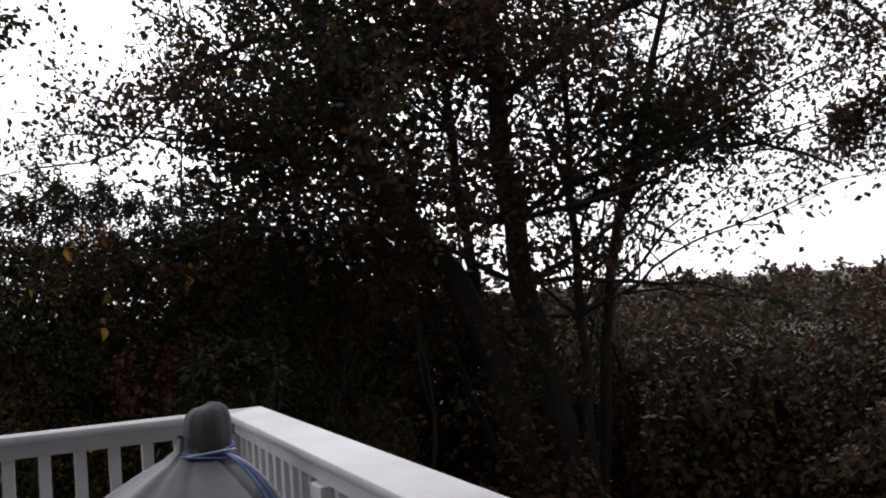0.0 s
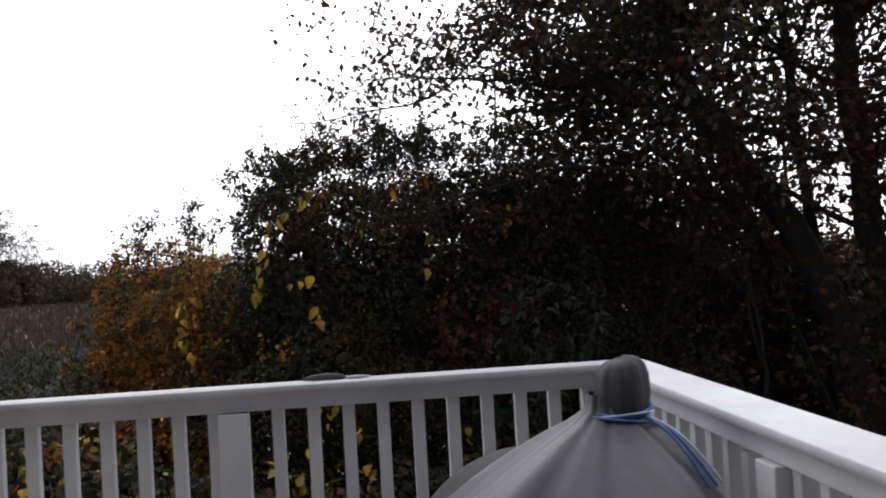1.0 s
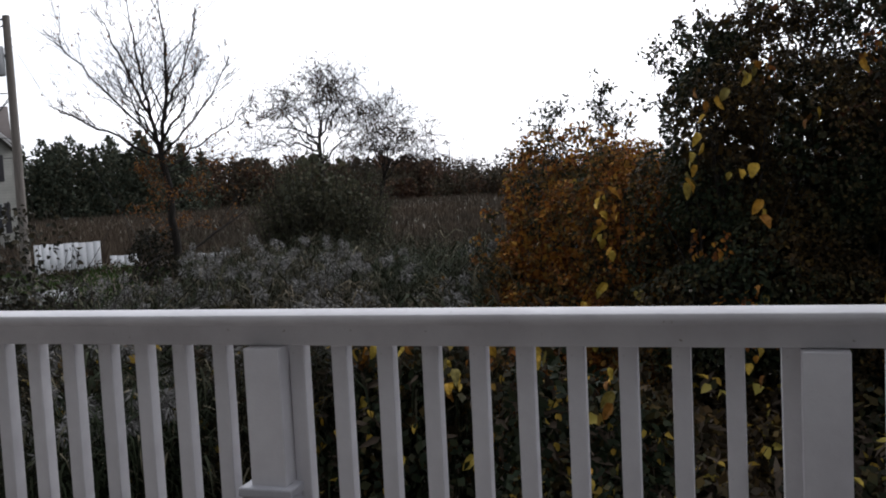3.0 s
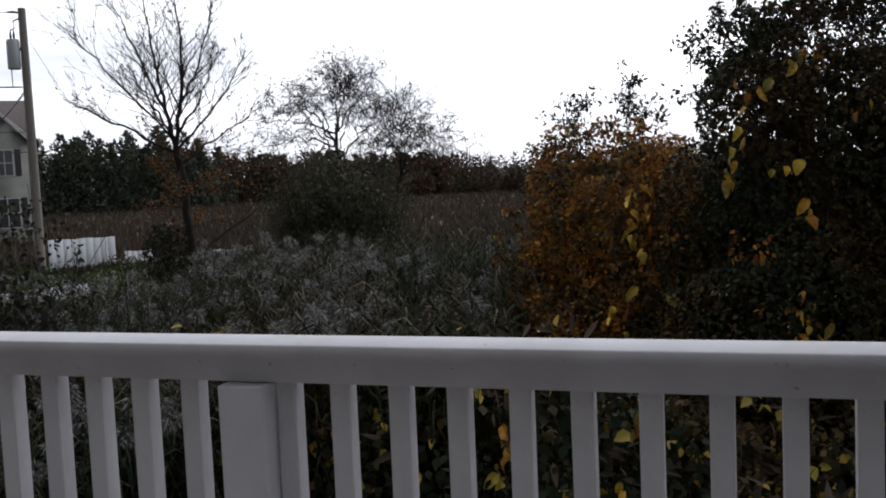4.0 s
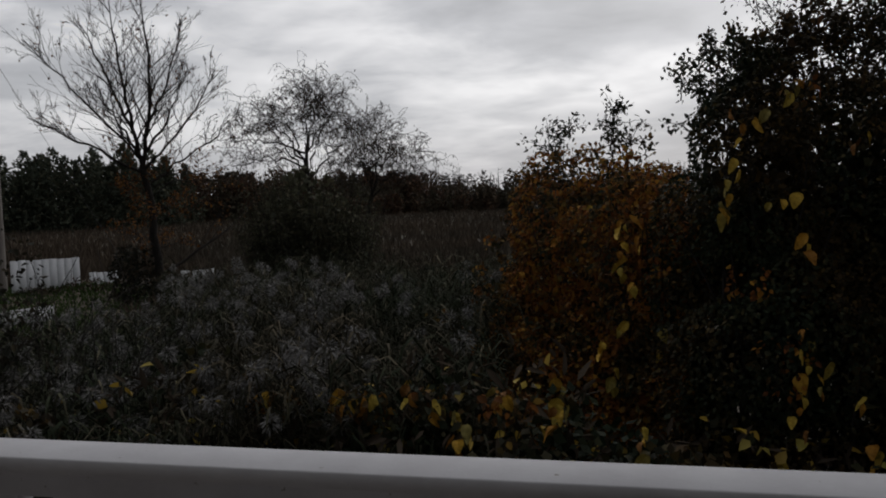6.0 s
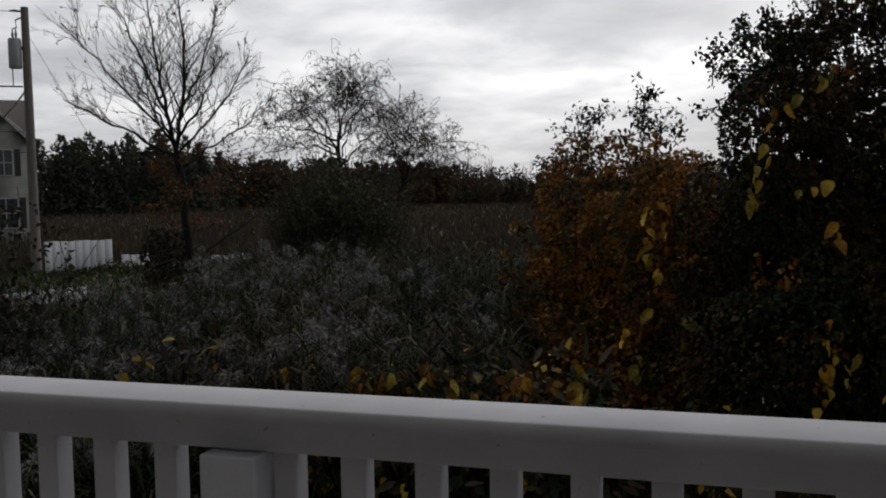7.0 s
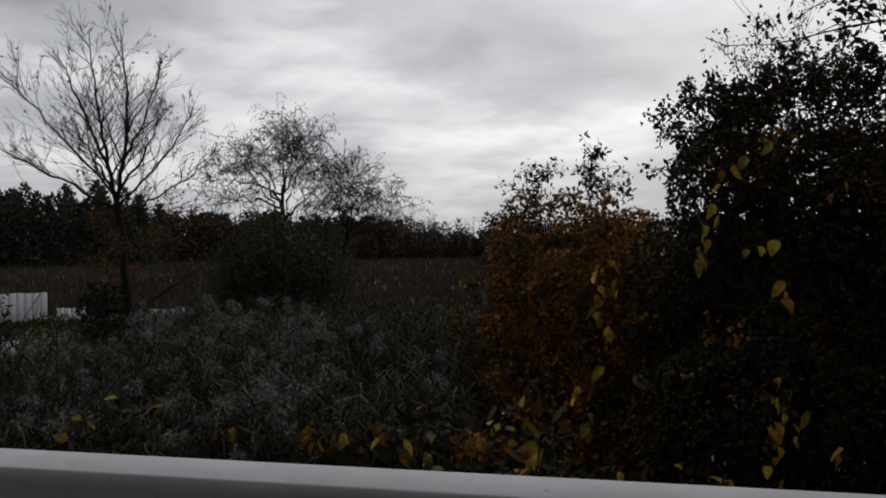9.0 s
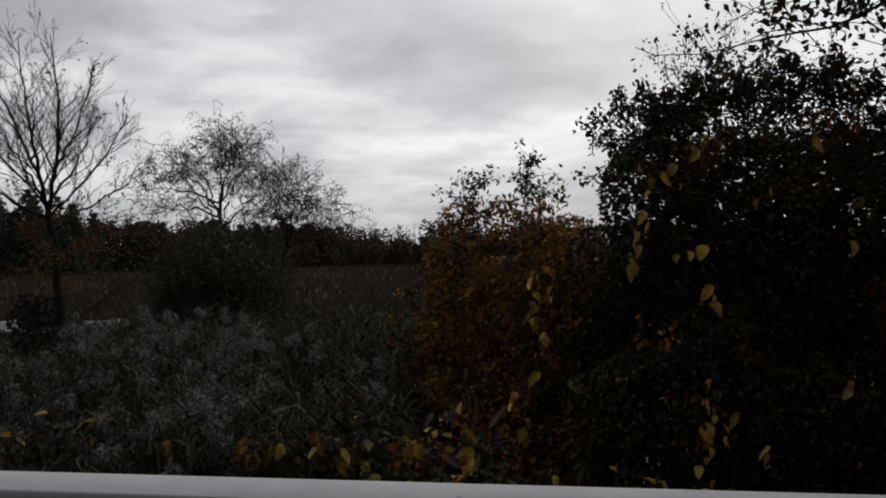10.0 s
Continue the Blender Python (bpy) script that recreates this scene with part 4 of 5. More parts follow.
    tagged(part("crown", mesh_from("crown", v, f), MAPLE, t), kind="stuff")


def make_thicket():
    t = thing("thicket", "dark thicket of shrubs and saplings under the trees", "shrubs", kind="stuff")
    v, f = merge(blob_leaves(THICKET, 340, 0.09, seed=21.0, bumpy=0.3, simple=True), inner_mass(THICKET, 200, 0.18))
    part("foliage", mesh_from("foliage", v, f), MAPLE, t)
    t = thing("russet_bush", "low bush with brown and russet leaves", "bush", kind="stuff")
    part("stem_tangle", mesh_from("stem_tangle", *stems_in(RUSSET, 120, 0.012)), TWIG, t)
    v, f = merge(blob_leaves(RUSSET, 480, 0.075, seed=23.0, bumpy=0.3, simple=True), inner_mass(RUSSET, 420, 0.16))
    part("foliage", mesh_from("foliage", v, f), SCRUB, t)
    # saplings with crooked stems and thin leaves, standing between the hedge and the big tree
    spots = ((4.55, 5.6, 2.6, -0.05, 14), (5.1, 5.5, 2.3, 0.25, 12), (3.5, 7.8, 3.9, 0.0, 16), (2.6, 8.5, 3.7, 0.05, 5), (1.5, 8.6, 3.6, 0.0, 4), (4.4, 8.2, 4.6, 0.05, 18),
             (8.2, 7.4, 4.4, 0.1, 18), (9.6, 7.6, 3.8, 0.0, 14), (3.1, 7.8, 3.7, 0.1, 8), (5.2, 8.4, 5.6, 0.05, 22), (7.0, 8.6, 5.6, 0.05, 22), (3.9, 6.6, 3.8, 0.1, 18))
    for i, (x, y, h, lean, dense) in enumerate(spots):
        t = thing("sapling", "thin crooked sapling with sparse small leaves", "tree", "saplings")
        br = grow((x, y, GZ - 0.05), (lean, 0.05, 1), h, 0.03 if i in (3, 4) else 0.045, 4, 0.55 if i in (3, 4) else 0.50, 0.16, 4 if i in (3, 4) else 3, 7, 0.40 if i in (3, 4) else 0.55, 0.10)
        part("trunk", wood_mesh("trunk", br, 4, 0.003), BARK, t)
        fine = i in (3, 4, 8)
        tagged(part("crown", mesh_from("crown", *foliage_on(br, dense, 0.034 if fine else 0.07, 1, 0.07 if fine else 0.10, clump=None if fine else 2.2)), IVY if fine else MAPLE, t), kind="stuff")


make_hedge()
make_carpet()
make_brush()
make_maple()
make_thicket()


def make_reeds():
    n = 9000
    az = np.radians(RNG.uniform(-52, -6, n))
    d = 6.3 + 19 * RNG.random(n) ** 1.25
    x, y = 0.9 + d * np.sin(az), -1.3 + d * np.cos(az)
    left = np.degrees(az) < -33
    ok = (d < np.where(left, 15.5, 25)) & ~((np.degrees(az) > -15) & (d < 12.5)) & (x < -0.8)
    x, y, d, left = x[ok], y[ok], d[ok], left[ok]
    n = len(x)
    base = np.stack([x, y, np.full(n, GZ)], 1)
    clump = wobble(base, 0.9, 2.0)
    top = np.where(left, -0.28, 0.0) + np.clip((d - 8) * 0.05, -0.25, 0.12) + 0.16 * clump + RNG.normal(size=n) * 0.17 - np.clip(d - 11, 0, 14) * 0.045
    lean = RNG.normal(size=(n, 2)) * 0.10 + np.array([0.06, 0.0])
    tip = np.stack([x + lean[:, 0], y + lean[:, 1], top], 1)
    s = np.linspace(0, 1, 3)
    P = base[:, None] + (tip - base)[:, None] * s[None, :, None]
    stems = tubes([(P[i], np.array([0.004, 0.003, 0.002])) for i in range(n)], 3)
    # long blades that rise, bend over and hang
    k = 8
    f = 1 - 0.55 * RNG.random((n, k)) ** 1.4
    Q = (base[:, None] + (tip - base)[:, None] * f[..., None]).reshape(-1, 3)
    m = len(Q)
    H = unit(rand_dirs(m) * np.array([1, 1, 0]))
    L = RNG.uniform(0.14, 0.42, m)[:, None]
    side = unit(np.cross(H, np.array([0, 0, 1.0])) + RNG.normal(size=(m, 3)) * 0.3) * RNG.uniform(0.004, 0.011, m)[:, None]
    c0, c1 = Q, Q + H * L * 0.40 + np.array([0, 0, 0.32]) * L
    c2 = Q + H * L * 0.75 + np.array([0, 0, 0.20]) * L
    c3 = Q + H * L * 1.0 + np.array([0, 0, 1.0]) * L * RNG.uniform(-0.6, 0.1, m)[:, None]
    V = np.stack([c0 - side * 0.6, c0 + side * 0.6, c1 + side, c1 - side, c2 + side * 0.8, c2 - side * 0.8, c3], 1).reshape(-1, 3)
    i = np.arange(m)[:, None] * 7
    t = thing("reed_bed", "tall grey-green reeds with fluffy grey plumes", "reeds", kind="stuff")
    v, f2 = merge(stems, (V, np.concatenate([i + np.array([0, 1, 2, 3]), i + np.array([3, 2, 4, 5])])))
    f2.append(len(stems[0]) + i + np.array([5, 4, 6]))
    part("blade_mass", mesh_from("blade_mass", v, f2), REED, t)
    # plumes: soft mops that nod over to one side
    T = tip[(RNG.random(n) < np.where(x + 0.42 * y < 0.4, 0.16, 0.05)) & (d < 18) & (top > -0.6)]
    m = len(T)
    k = 90
    size = RNG.uniform(0.7, 1.5, (m, 1, 1))
    nod = RNG.normal(size=(m, 1, 3)) * np.array([0.04, 0.04, 0.0]) + np.array([0.03, -0.01, 0.0])
    out = unit(RNG.normal(size=(m, k, 3)) + np.array([0, 0, 0.35]))
    C = (T[:, None] + nod + np.array([0, 0, 0.05]) + out * np.array([0.048, 0.048, 0.052]) * size * RNG.random((m, k, 1)) ** 0.35).reshape(-1, 3)
    A = unit(out.reshape(-1, 3) * 0.9 + RNG.normal(size=(m * k, 3)) * 0.25 + np.array([0.2, 0, -0.6]))
    part("plume_mass", mesh_from("plume_mass", *leaves(C, A, rand_dirs(m * k), RNG.uniform(0.03, 0.065, m * k), 0.012, simple=True)), PLUME, t)


make_reeds()


# ---- distance ----
def through_points(points, r0, r1, n=12, rough=0.02):
    """A smooth tapered limb through a few places, slightly crooked."""
    P = np.array(points, float)
    k = np.linspace(0, len(P) - 1, n + 1)
    Q = np.stack([np.interp(k, np.arange(len(P)), P[:, c]) for c in range(3)], 1)
    for _ in range(2):
        Q[1:-1] = (Q[:-2] + Q[1:-1] * 2 + Q[2:]) / 4
    Q[1:-1] += RNG.normal(size=(n - 1, 3)) * rough
    return Q, np.linspace(r0, r1, n + 1)


def make_bare_tree():
    t = thing("bare_tree", "bare tree with fine upswept branches and few leaves", "tree")
    b, side = np.array([-16.15, 25.1, GZ - 0.1]), np.array([0.84, 0.543, 0.0])

    def at(u, z, back=0.0):
        z = min(z, 4.7 + (z - 4.7) * 0.88)
        return b + side * (u - 0.1) + np.array([-0.543 * back, 0.84 * back, z])

    br = [(*through_points([at(0, 0), at(-0.02, 1.8), at(-0.12, 3.2), at(-0.32, 4.7)], 0.15, 0.10), 9)]
    leaders = (([at(-0.32, 4.7), at(-0.62, 6.5, 0.1), at(-0.88, 8.4, 0.2), at(-1.05, 10.7, 0.2)], 0.075), ([at(-0.32, 4.7), at(-0.02, 6.5, -0.2), at(0.05, 8.6, -0.3), at(-0.15, 10.8, -0.2)], 0.075),
               ([at(-0.05, 6.3), at(0.5, 7.6, 0.5), at(0.95, 9.0, 0.8), at(1.15, 10.2, 0.9)], 0.045), ([at(-0.36, 4.9), at(-1.4, 6.3, -0.5), at(-2.5, 7.8, -0.7), at(-3.5, 9.0, -0.8)], 0.045),
               ([at(-0.26, 4.6), at(0.7, 5.7, -0.4), at(1.5, 6.9, -0.6), at(2.0, 8.0, -0.7)], 0.045), ([at(-0.3, 4.5), at(-1.6, 5.3, 0.6), at(-2.8, 6.0, 0.9), at(-3.7, 6.6, 1.0)], 0.05),
               ([at(-0.5, 5.8), at(-1.0, 7.2, 1.2), at(-1.6, 9.0, 1.7), at(-2.1, 10.2, 1.8)], 0.06), ([at(-0.2, 5.2), at(0.5, 6.2, -1.2), at(0.9, 7.4, -1.9)], 0.05), ([at(-0.3, 5.0), at(-0.9, 6.0, -1.3), at(-1.5, 7.4, -2.0)], 0.05),
               ([at(-0.1, 4.2), at(0.9, 4.9, 0.4), at(1.9, 5.6, 0.5), at(2.4, 6.3, 0.6)], 0.04))
    for pts, r in leaders:
        P, R = through_points(pts, r, 0.012, 12, 0.035)
        br.append((P, R, 9))
        ln = np.linalg.norm(P[-1] - P[0])
        for i in range(int(5 + ln * 3.0)):
            s = RNG.uniform(0.12, 0.98)
            j = int(s * 12)
            d = unit(P[min(j + 1, 12)] - P[j])
            a = i * 2.4 + RNG.normal() * 0.4
            d = unit(d * 0.9 + np.array([math.cos(a), math.sin(a), 0.25]) * 0.75)
            br += grow(P[j], d, (0.20 * ln + 0.35) * (1.25 - 0.75 * s) * RNG.uniform(0.6, 1.2), max(0.012, R[j] * 0.4), 3 if i % 3 == 0 else 2, 0.46, 0.08, 3, 5, 0.60, 0.10)
    low = []
    for i in range(22):
        a = i * 2.4
        low += grow(at(-0.08, RNG.uniform(1.5, 4.8)), (math.cos(a), math.sin(a), 0.35), RNG.uniform(0.5, 1.5), 0.016, 2, 0.6, 0.05, 3, 5, 0.6, 0.12)
    low += grow(at(0.05, 1.3), side + np.array([0, 0, 0.5]), 2.7, 0.05, 2, 0.5, 0.06, 3, 6, 0.5, 0.10)
    part("trunk", wood_mesh("trunk", [q for q in br if q[2] == 9], 8), BARK, t, smooth=True)
    tagged(part("branch_mass", wood_mesh("branch_mass", [q for q in br if q[2] < 9] + low, 4, 0.0048), TWIG, t), kind="stuff")
    v, f = merge(foliage_on(low, 5, 0.10, 1, 0.08), foliage_on(br[::7], 1, 0.09, 0, 0.05))
    tagged(part("foliage", mesh_from("foliage", v, f), RUST_LEAF, t), kind="stuff")
    t = thing("hedge_shrub", "dark shrub at the foot of the bare tree", "bush")
    blobs = [((-17.1, 24.9, -1.3), (0.7, 0.7, 1.35)), ((-16.2, 24.6, -1.6), (0.9, 0.7, 0.8))]
    tagged(part("foliage", mesh_from("foliage", *blob_leaves(blobs, 260, 0.12, seed=31.0)), BRUSH, t), kind="stuff")


def make_willow():
    x, y = -15.5, 35.1
    for lab, trunk, limbs, r0 in (
            ("half-bare tree with a rounded crown of drooping twigs", [(x, y, GZ), (x + 0.05, y, 1.2), (x + 0.02, y, 3.2)],
             [(0.8, 0.2, 2.4), (0.1, 0.3, 2.3), (-1.0, -0.2, 1.9), (-2.1, 0.3, 1.4), (-3.0, -0.3, 0.6), (-3.6, 0.2, -0.4), (1.5, -0.4, 1.6), (1.9, 0.5, 0.5), (0.2, 2.0, 1.4), (-0.6, -2.0, 1.1)], 0.12),
            ("half-bare leaning tree with drooping twigs", [(-13.4, 35.8, GZ), (-13.3, 35.8, 0.3), (-12.7, 35.8, 2.0)],
             [(0.1, 0.2, 1.9), (-0.8, -0.2, 1.5), (0.8, 0.2, 1.2), (1.5, -0.2, 0.4), (1.6, 0.3, -0.3), (-1.1, 0.4, 0.7), (0.2, -1.3, 0.7)], 0.09)):
        t = thing("willow_tree", lab, "tree", "half-bare trees")
        P, R = through_points(trunk, r0, r0 * 0.6, 10, 0.03)
        wood, br = [(P, R, 9)], []
        for k, to in enumerate(limbs):
            a = P[-1 - k % 4]
            e = P[-1] + np.array(to)
            Q, S = through_points([a, a * 0.5 + e * 0.5 + np.array([0, 0, 0.35]), e], r0 * 0.4, 0.014, 12, 0.07)
            wood.append((Q, S, 9))
            for i in range(10):
                j = int(RNG.integers(6, 13))
                d = unit(RNG.normal(size=3) * np.array([0.9, 0.9, 0.5]) + np.array([0, 0, 0.55]))
                br += grow(Q[j], d, RNG.uniform(0.5, 1.2), max(0.010, S[j] * 0.4), 2, 0.75, 0.0, 3, 5, 0.70, 0.16)
        tips = [arch(p[-1], (RNG.normal() * 0.5, RNG.normal() * 0.5, 0.1), RNG.uniform(0.25, 0.7), 0.006, 0.8, 5) for p, r, d in br if d == 0]
        part("trunk", wood_mesh("trunk", wood, 8), BARK, t, smooth=True)
        tagged(part("branch_mass", wood_mesh("branch_mass", br + tips, 4, 0.0075), TWIG, t), kind="stuff")
        tagged(part("foliage", mesh_from("foliage", *foliage_on(tips, 3, 0.12, 0, 0.07, 1.8, 0.30)), SCRUB, t), kind="stuff")


def make_round_bush():
    t = thing("round_bush", "large round dark green bush in the reeds", "bush")
    blobs = [((-10.8, 24.2, 0.0), (1.4, 1.4, 2.7)), ((-9.9, 24.6, -0.4), (1.0, 1.1, 2.2)), ((-11.7, 24.2, -0.5), (1.0, 1.1, 2.1))]
    shoots = []
    for i in range(420):
        c, r = blobs[i % 3]
        a, s = RNG.uniform(0, 2 * np.pi), math.sqrt(RNG.random())
        foot = np.array([c[0] + r[0] * 0.5 * s * math.cos(a), c[1] + r[1] * 0.5 * s * math.sin(a), GZ])
        shoots.append(arch(foot, (0.33 * s * math.cos(a), 0.33 * s * math.sin(a), 1), (c[2] + r[2] - GZ) * RNG.uniform(0.75, 1.04) * (1 - 0.12 * s), 0.012, 0.02))
    tagged(part("stem_tangle", wood_mesh("stem_tangle", shoots, 3, 0.005), TWIG, t), kind="stuff")
    v, f = merge(foliage_on(shoots, 46, 0.12, 0, 0.10, 0.1, 0.25), inner_mass(blobs, 60, 0.2))
    tagged(part("foliage", mesh_from("foliage", v, f), WILLOW, t), kind="stuff")


def far_wood(name, label, mat, x0, y0, x1, y1, h, n, leaf, seed, thick=6.0, pointed=False, per=700, trunks=0, taper=0.0):
    """A wood edge seen from far: many crowns of different height, some bare stems."""
    rng = np.random.default_rng(seed)
    Ps, stems = [], []
    for i in range(n):
        s = (i + rng.uniform(-0.6, 0.6)) / n
        c = np.array([x0 + (x1 - x0) * s, y0 + (y1 - y0) * s + rng.uniform(-0.5, 1) * thick])
        hh = h * rng.uniform(0.70, 1.12) * (1 - taper * s)
        w = hh * (rng.uniform(0.24, 0.36) if pointed else rng.uniform(0.25, 0.45))
        z = rng.random(per)
        prof = np.clip(1.0 - z, 0.01, 1) ** 0.6 if pointed else np.sqrt(np.clip(1 - (1.9 * z - 0.85) ** 2, 0.02, 1))
        a = rng.uniform(0, 2 * np.pi, per)
        rr = w * prof * np.sqrt(rng.uniform(0.2, 1, per)) * (1 + 0.3 * np.sin(3 * a + 9 * z + i))
        Ps.append(np.stack([c[0] + rr * np.cos(a), c[1] + rr * np.sin(a), GZ + z * hh], 1))
        for k in range(trunks):
            q = np.array([c[0] + rng.normal() * w, c[1], GZ])
            top = q + np.array([rng.normal() * 0.3, 0, hh * rng.uniform(0.9, 1.35)])
            stems.append((np.linspace(q, top, 4), np.linspace(0.14, 0.03, 4)))
            for b in range(7):
                m = q + (top - q) * rng.uniform(0.45, 0.95)
                stems.append((np.linspace(m, m + np.array([rng.normal() * 0.8, 0, rng.uniform(0.3, 1.3)]), 4), np.linspace(0.05, 0.02, 4)))
    P = np.concatenate(Ps)
    m = len(P)
    L = leaf * rng.uniform(0.6, 1.4, m)
    sets = [leaves(P, unit(rng.normal(size=(m, 3)) + np.array([0, 0, 0.5 if pointed else 0.0])), unit(rng.normal(size=(m, 3))), L, L * 0.55, simple=True)]
    if stems:
        sets.append(tubes(stems, 3))
    v, f = merge(*sets)
    tagged(part(name, mesh_from(name, v, f), mat), label, "woods", kind="stuff")


def make_distance():
    far_wood("conifer_wood", "dark conifer wood behind the house", CONIFER, -121, 74, -71, 116, 10.0, 120, 0.55, 3, 12, True, 640)
    far_wood("autumn_wood", "low wood with rusty autumn foliage", RUST_WOOD, -97, 122, -46, 152, 8.9, 150, 0.58, 4, 12, False, 420, 1, 0.30)
    far_wood("low_wood", "low grey-brown scrub below the treeline", RUST_WOOD, -58, 142, -8, 152, 4.1, 70, 0.55, 7, 9, False, 300, 1)
    far_wood("far_wood", "grey treeline on the horizon, its haze painted into the leaf colour", FAR_WOOD, -105, 205, 75, 216, 7.0, 150, 0.6, 5, 10, False, 160, 3)
    far_wood("side_wood", "brown scrub line beyond the meadow", RUST_WOOD, 20, 75, 82, 12, 3.6, 170, 0.42, 6, 10, False, 280)


def make_meadow():
    """Dry standing grass on the open field, and the green strip before the fence."""
    n = 52000
    az = np.radians(RNG.uniform(-46, 14, n))
    d = 27 + 118 * RNG.random(n) ** 1.4
    P = np.stack([0.9 + d * np.sin(az), -1.3 + d * np.cos(az), np.zeros(n)], 1)
    P[:, 2] = ground_z(P[:, 0], P[:, 1]) - 0.1
    P = P[~((P[:, 0] > -24) & (P[:, 0] < -15) & (P[:, 1] < 28))]
    n = len(P)
    L = RNG.uniform(0.5, 1.1, n)
    A = unit(RNG.normal(size=(n, 3)) * 0.35 + np.array([0, 0, 1.0]))
    tagged(part("meadow_grass", mesh_from("meadow_grass", *leaves(P, A, rand_dirs(n), L, 0.13, simple=True)), DRY), "tall dry brown grass covering the open field", "grass", kind="stuff")
    n = 14000
    P = np.stack([RNG.uniform(-25, -14, n), RNG.uniform(15, 27, n), np.zeros(n)], 1)
    P[:, 2] = ground_z(P[:, 0], P[:, 1]) - 0.03
    A = unit(RNG.normal(size=(n, 3)) * 0.4 + np.array([0, 0, 1.0]))
    tagged(part("lawn", mesh_from("lawn", *leaves(P, A, rand_dirs(n), 0.16, 0.05)), LAWN), "short green lawn strip before the white fence", "grass", kind="stuff")


make_meadow()


def make_pole():
    t = thing("utility_pole", "weathered wooden utility pole with a grey transformer", "utility pole", at=(-22.95, 25.86, 0))
    v, f = tubes([(np.array([(0, 0, GZ - 0.1), (0, 0, 1.0), (0, 0, 4.5), (0, 0, 7.65)]), np.array([0.17, 0.16, 0.145, 0.125]))], 14)
    part("post", mesh_from("post", v, f), POLE_WOOD, t, smooth=True)
    u = np.array([-0.737, -0.676, 0])
    c = u * 0.36
    v, f = tubes([(np.array([c + np.array([0, 0, z]) for z in (5.55, 5.56, 5.6, 6.5, 6.54, 6.58, 6.6)]), np.array([0.01, 0.2, 0.215, 0.215, 0.2, 0.19, 0.01]))], 16)
    tank = part("transformer", mesh_from("transformer", v, f), STEEL, t, "grey steel transformer tank")
    for o in (-0.07, 0.07):
        q = c + np.array([o, 0, 0])
        v, f = tubes([(np.array([q + np.array([0, 0, z]) for z in (6.6, 6.7, 6.8, 6.9)]), np.array([0.03, 0.045, 0.03, 0.015]))], 8)
        part("bushing", mesh_from("bushing", v, f), DARK_METAL, tank)
    v2, f2 = tubes([(np.array([c + u * 0.1 + np.array([0, 0, z]) for z in (5.6, 5.3, 5.05, 4.93)]), np.full(4, 0.018))], 6)
    part("drop_wire", mesh_from("drop_wire", v2, f2), DARK_METAL, t)
    v2, f2 = tubes([(np.array([u * 0.1 + np.array([0, 0, 7.5]), u * 0.3 + np.array([0, 0, 7.52]), u * 0.5 + np.array([0, 0, 7.5])]), np.array([0.03, 0.045, 0.02]))], 8)
    part("insulator", mesh_from("insulator", v2, f2), DARK_METAL, t)
    part("bracket", box(bmesh.new(), (-0.16, -0.16, 6.2), (0.0, 0.0, 6.3)), DARK_METAL, t)
    v, f = tubes([(np.array([u * 0.1 + np.array([0, 0, 7.3]), u * 0.3 + np.array([0, 0, 7.2]), u * 0.28 + np.array([0, 0, 6.95]), u * 0.4 + np.array([0, 0, 6.9])]), np.full(4, 0.03))], 6)
    part("cutout_fuse", mesh_from("cutout_fuse", v, f), DARK_METAL, t)
    return t


def wire(name, a, b, sag, r, label):
    s = np.linspace(0, 1, 17)[:, None]
    p = np.array(a) + (np.array(b) - np.array(a)) * s + np.concatenate([0 * s, 0 * s, -4 * sag * s * (1 - s)], 1)
    v, f = tubes([(p, np.full(17, r))], 6)
    tagged(part(name, mesh_from(name, v, f), DARK_METAL), label, "cable", "overhead cables")


def make_wires():
    o = np.array([-22.95, 25.86, 0])
    wire("power_line", o + np.array([-0.12, -0.1, 7.5]), (-52, 2, 9.2), 0.5, 0.012, "thin overhead power line from the pole")
    wire("power_line", o + np.array([-0.12, -0.1, 4.95]), (-52, 2, 6.0), 0.3, 0.03, "thick overhead cable from the pole")
    wire("service_line", o + np.array([-0.12, 0, 4.85]), (-44.0, 45.6, 5.2), 0.4, 0.02, "service cable running to the house")
    for z, end in ((3.4, 3.9), (2.7, 2.9)):
        wire("service_line", o + np.array([-0.12, -0.1, z]), (-52, 2, end + 0.6), 0.25, 0.016, "thin low cable from the pole")
    wire("service_line", o + np.array([-0.12, 0, 4.75]), (-45.5, 44.0, 3.6), 0.5, 0.018, "slack service cable running to the house")
    wire("guy_wire", o + np.array([0.1, 0.1, 6.6]), o + np.array([3.5, 3.2, GZ]), 0.0, 0.008, "thin guy wire staying the pole")


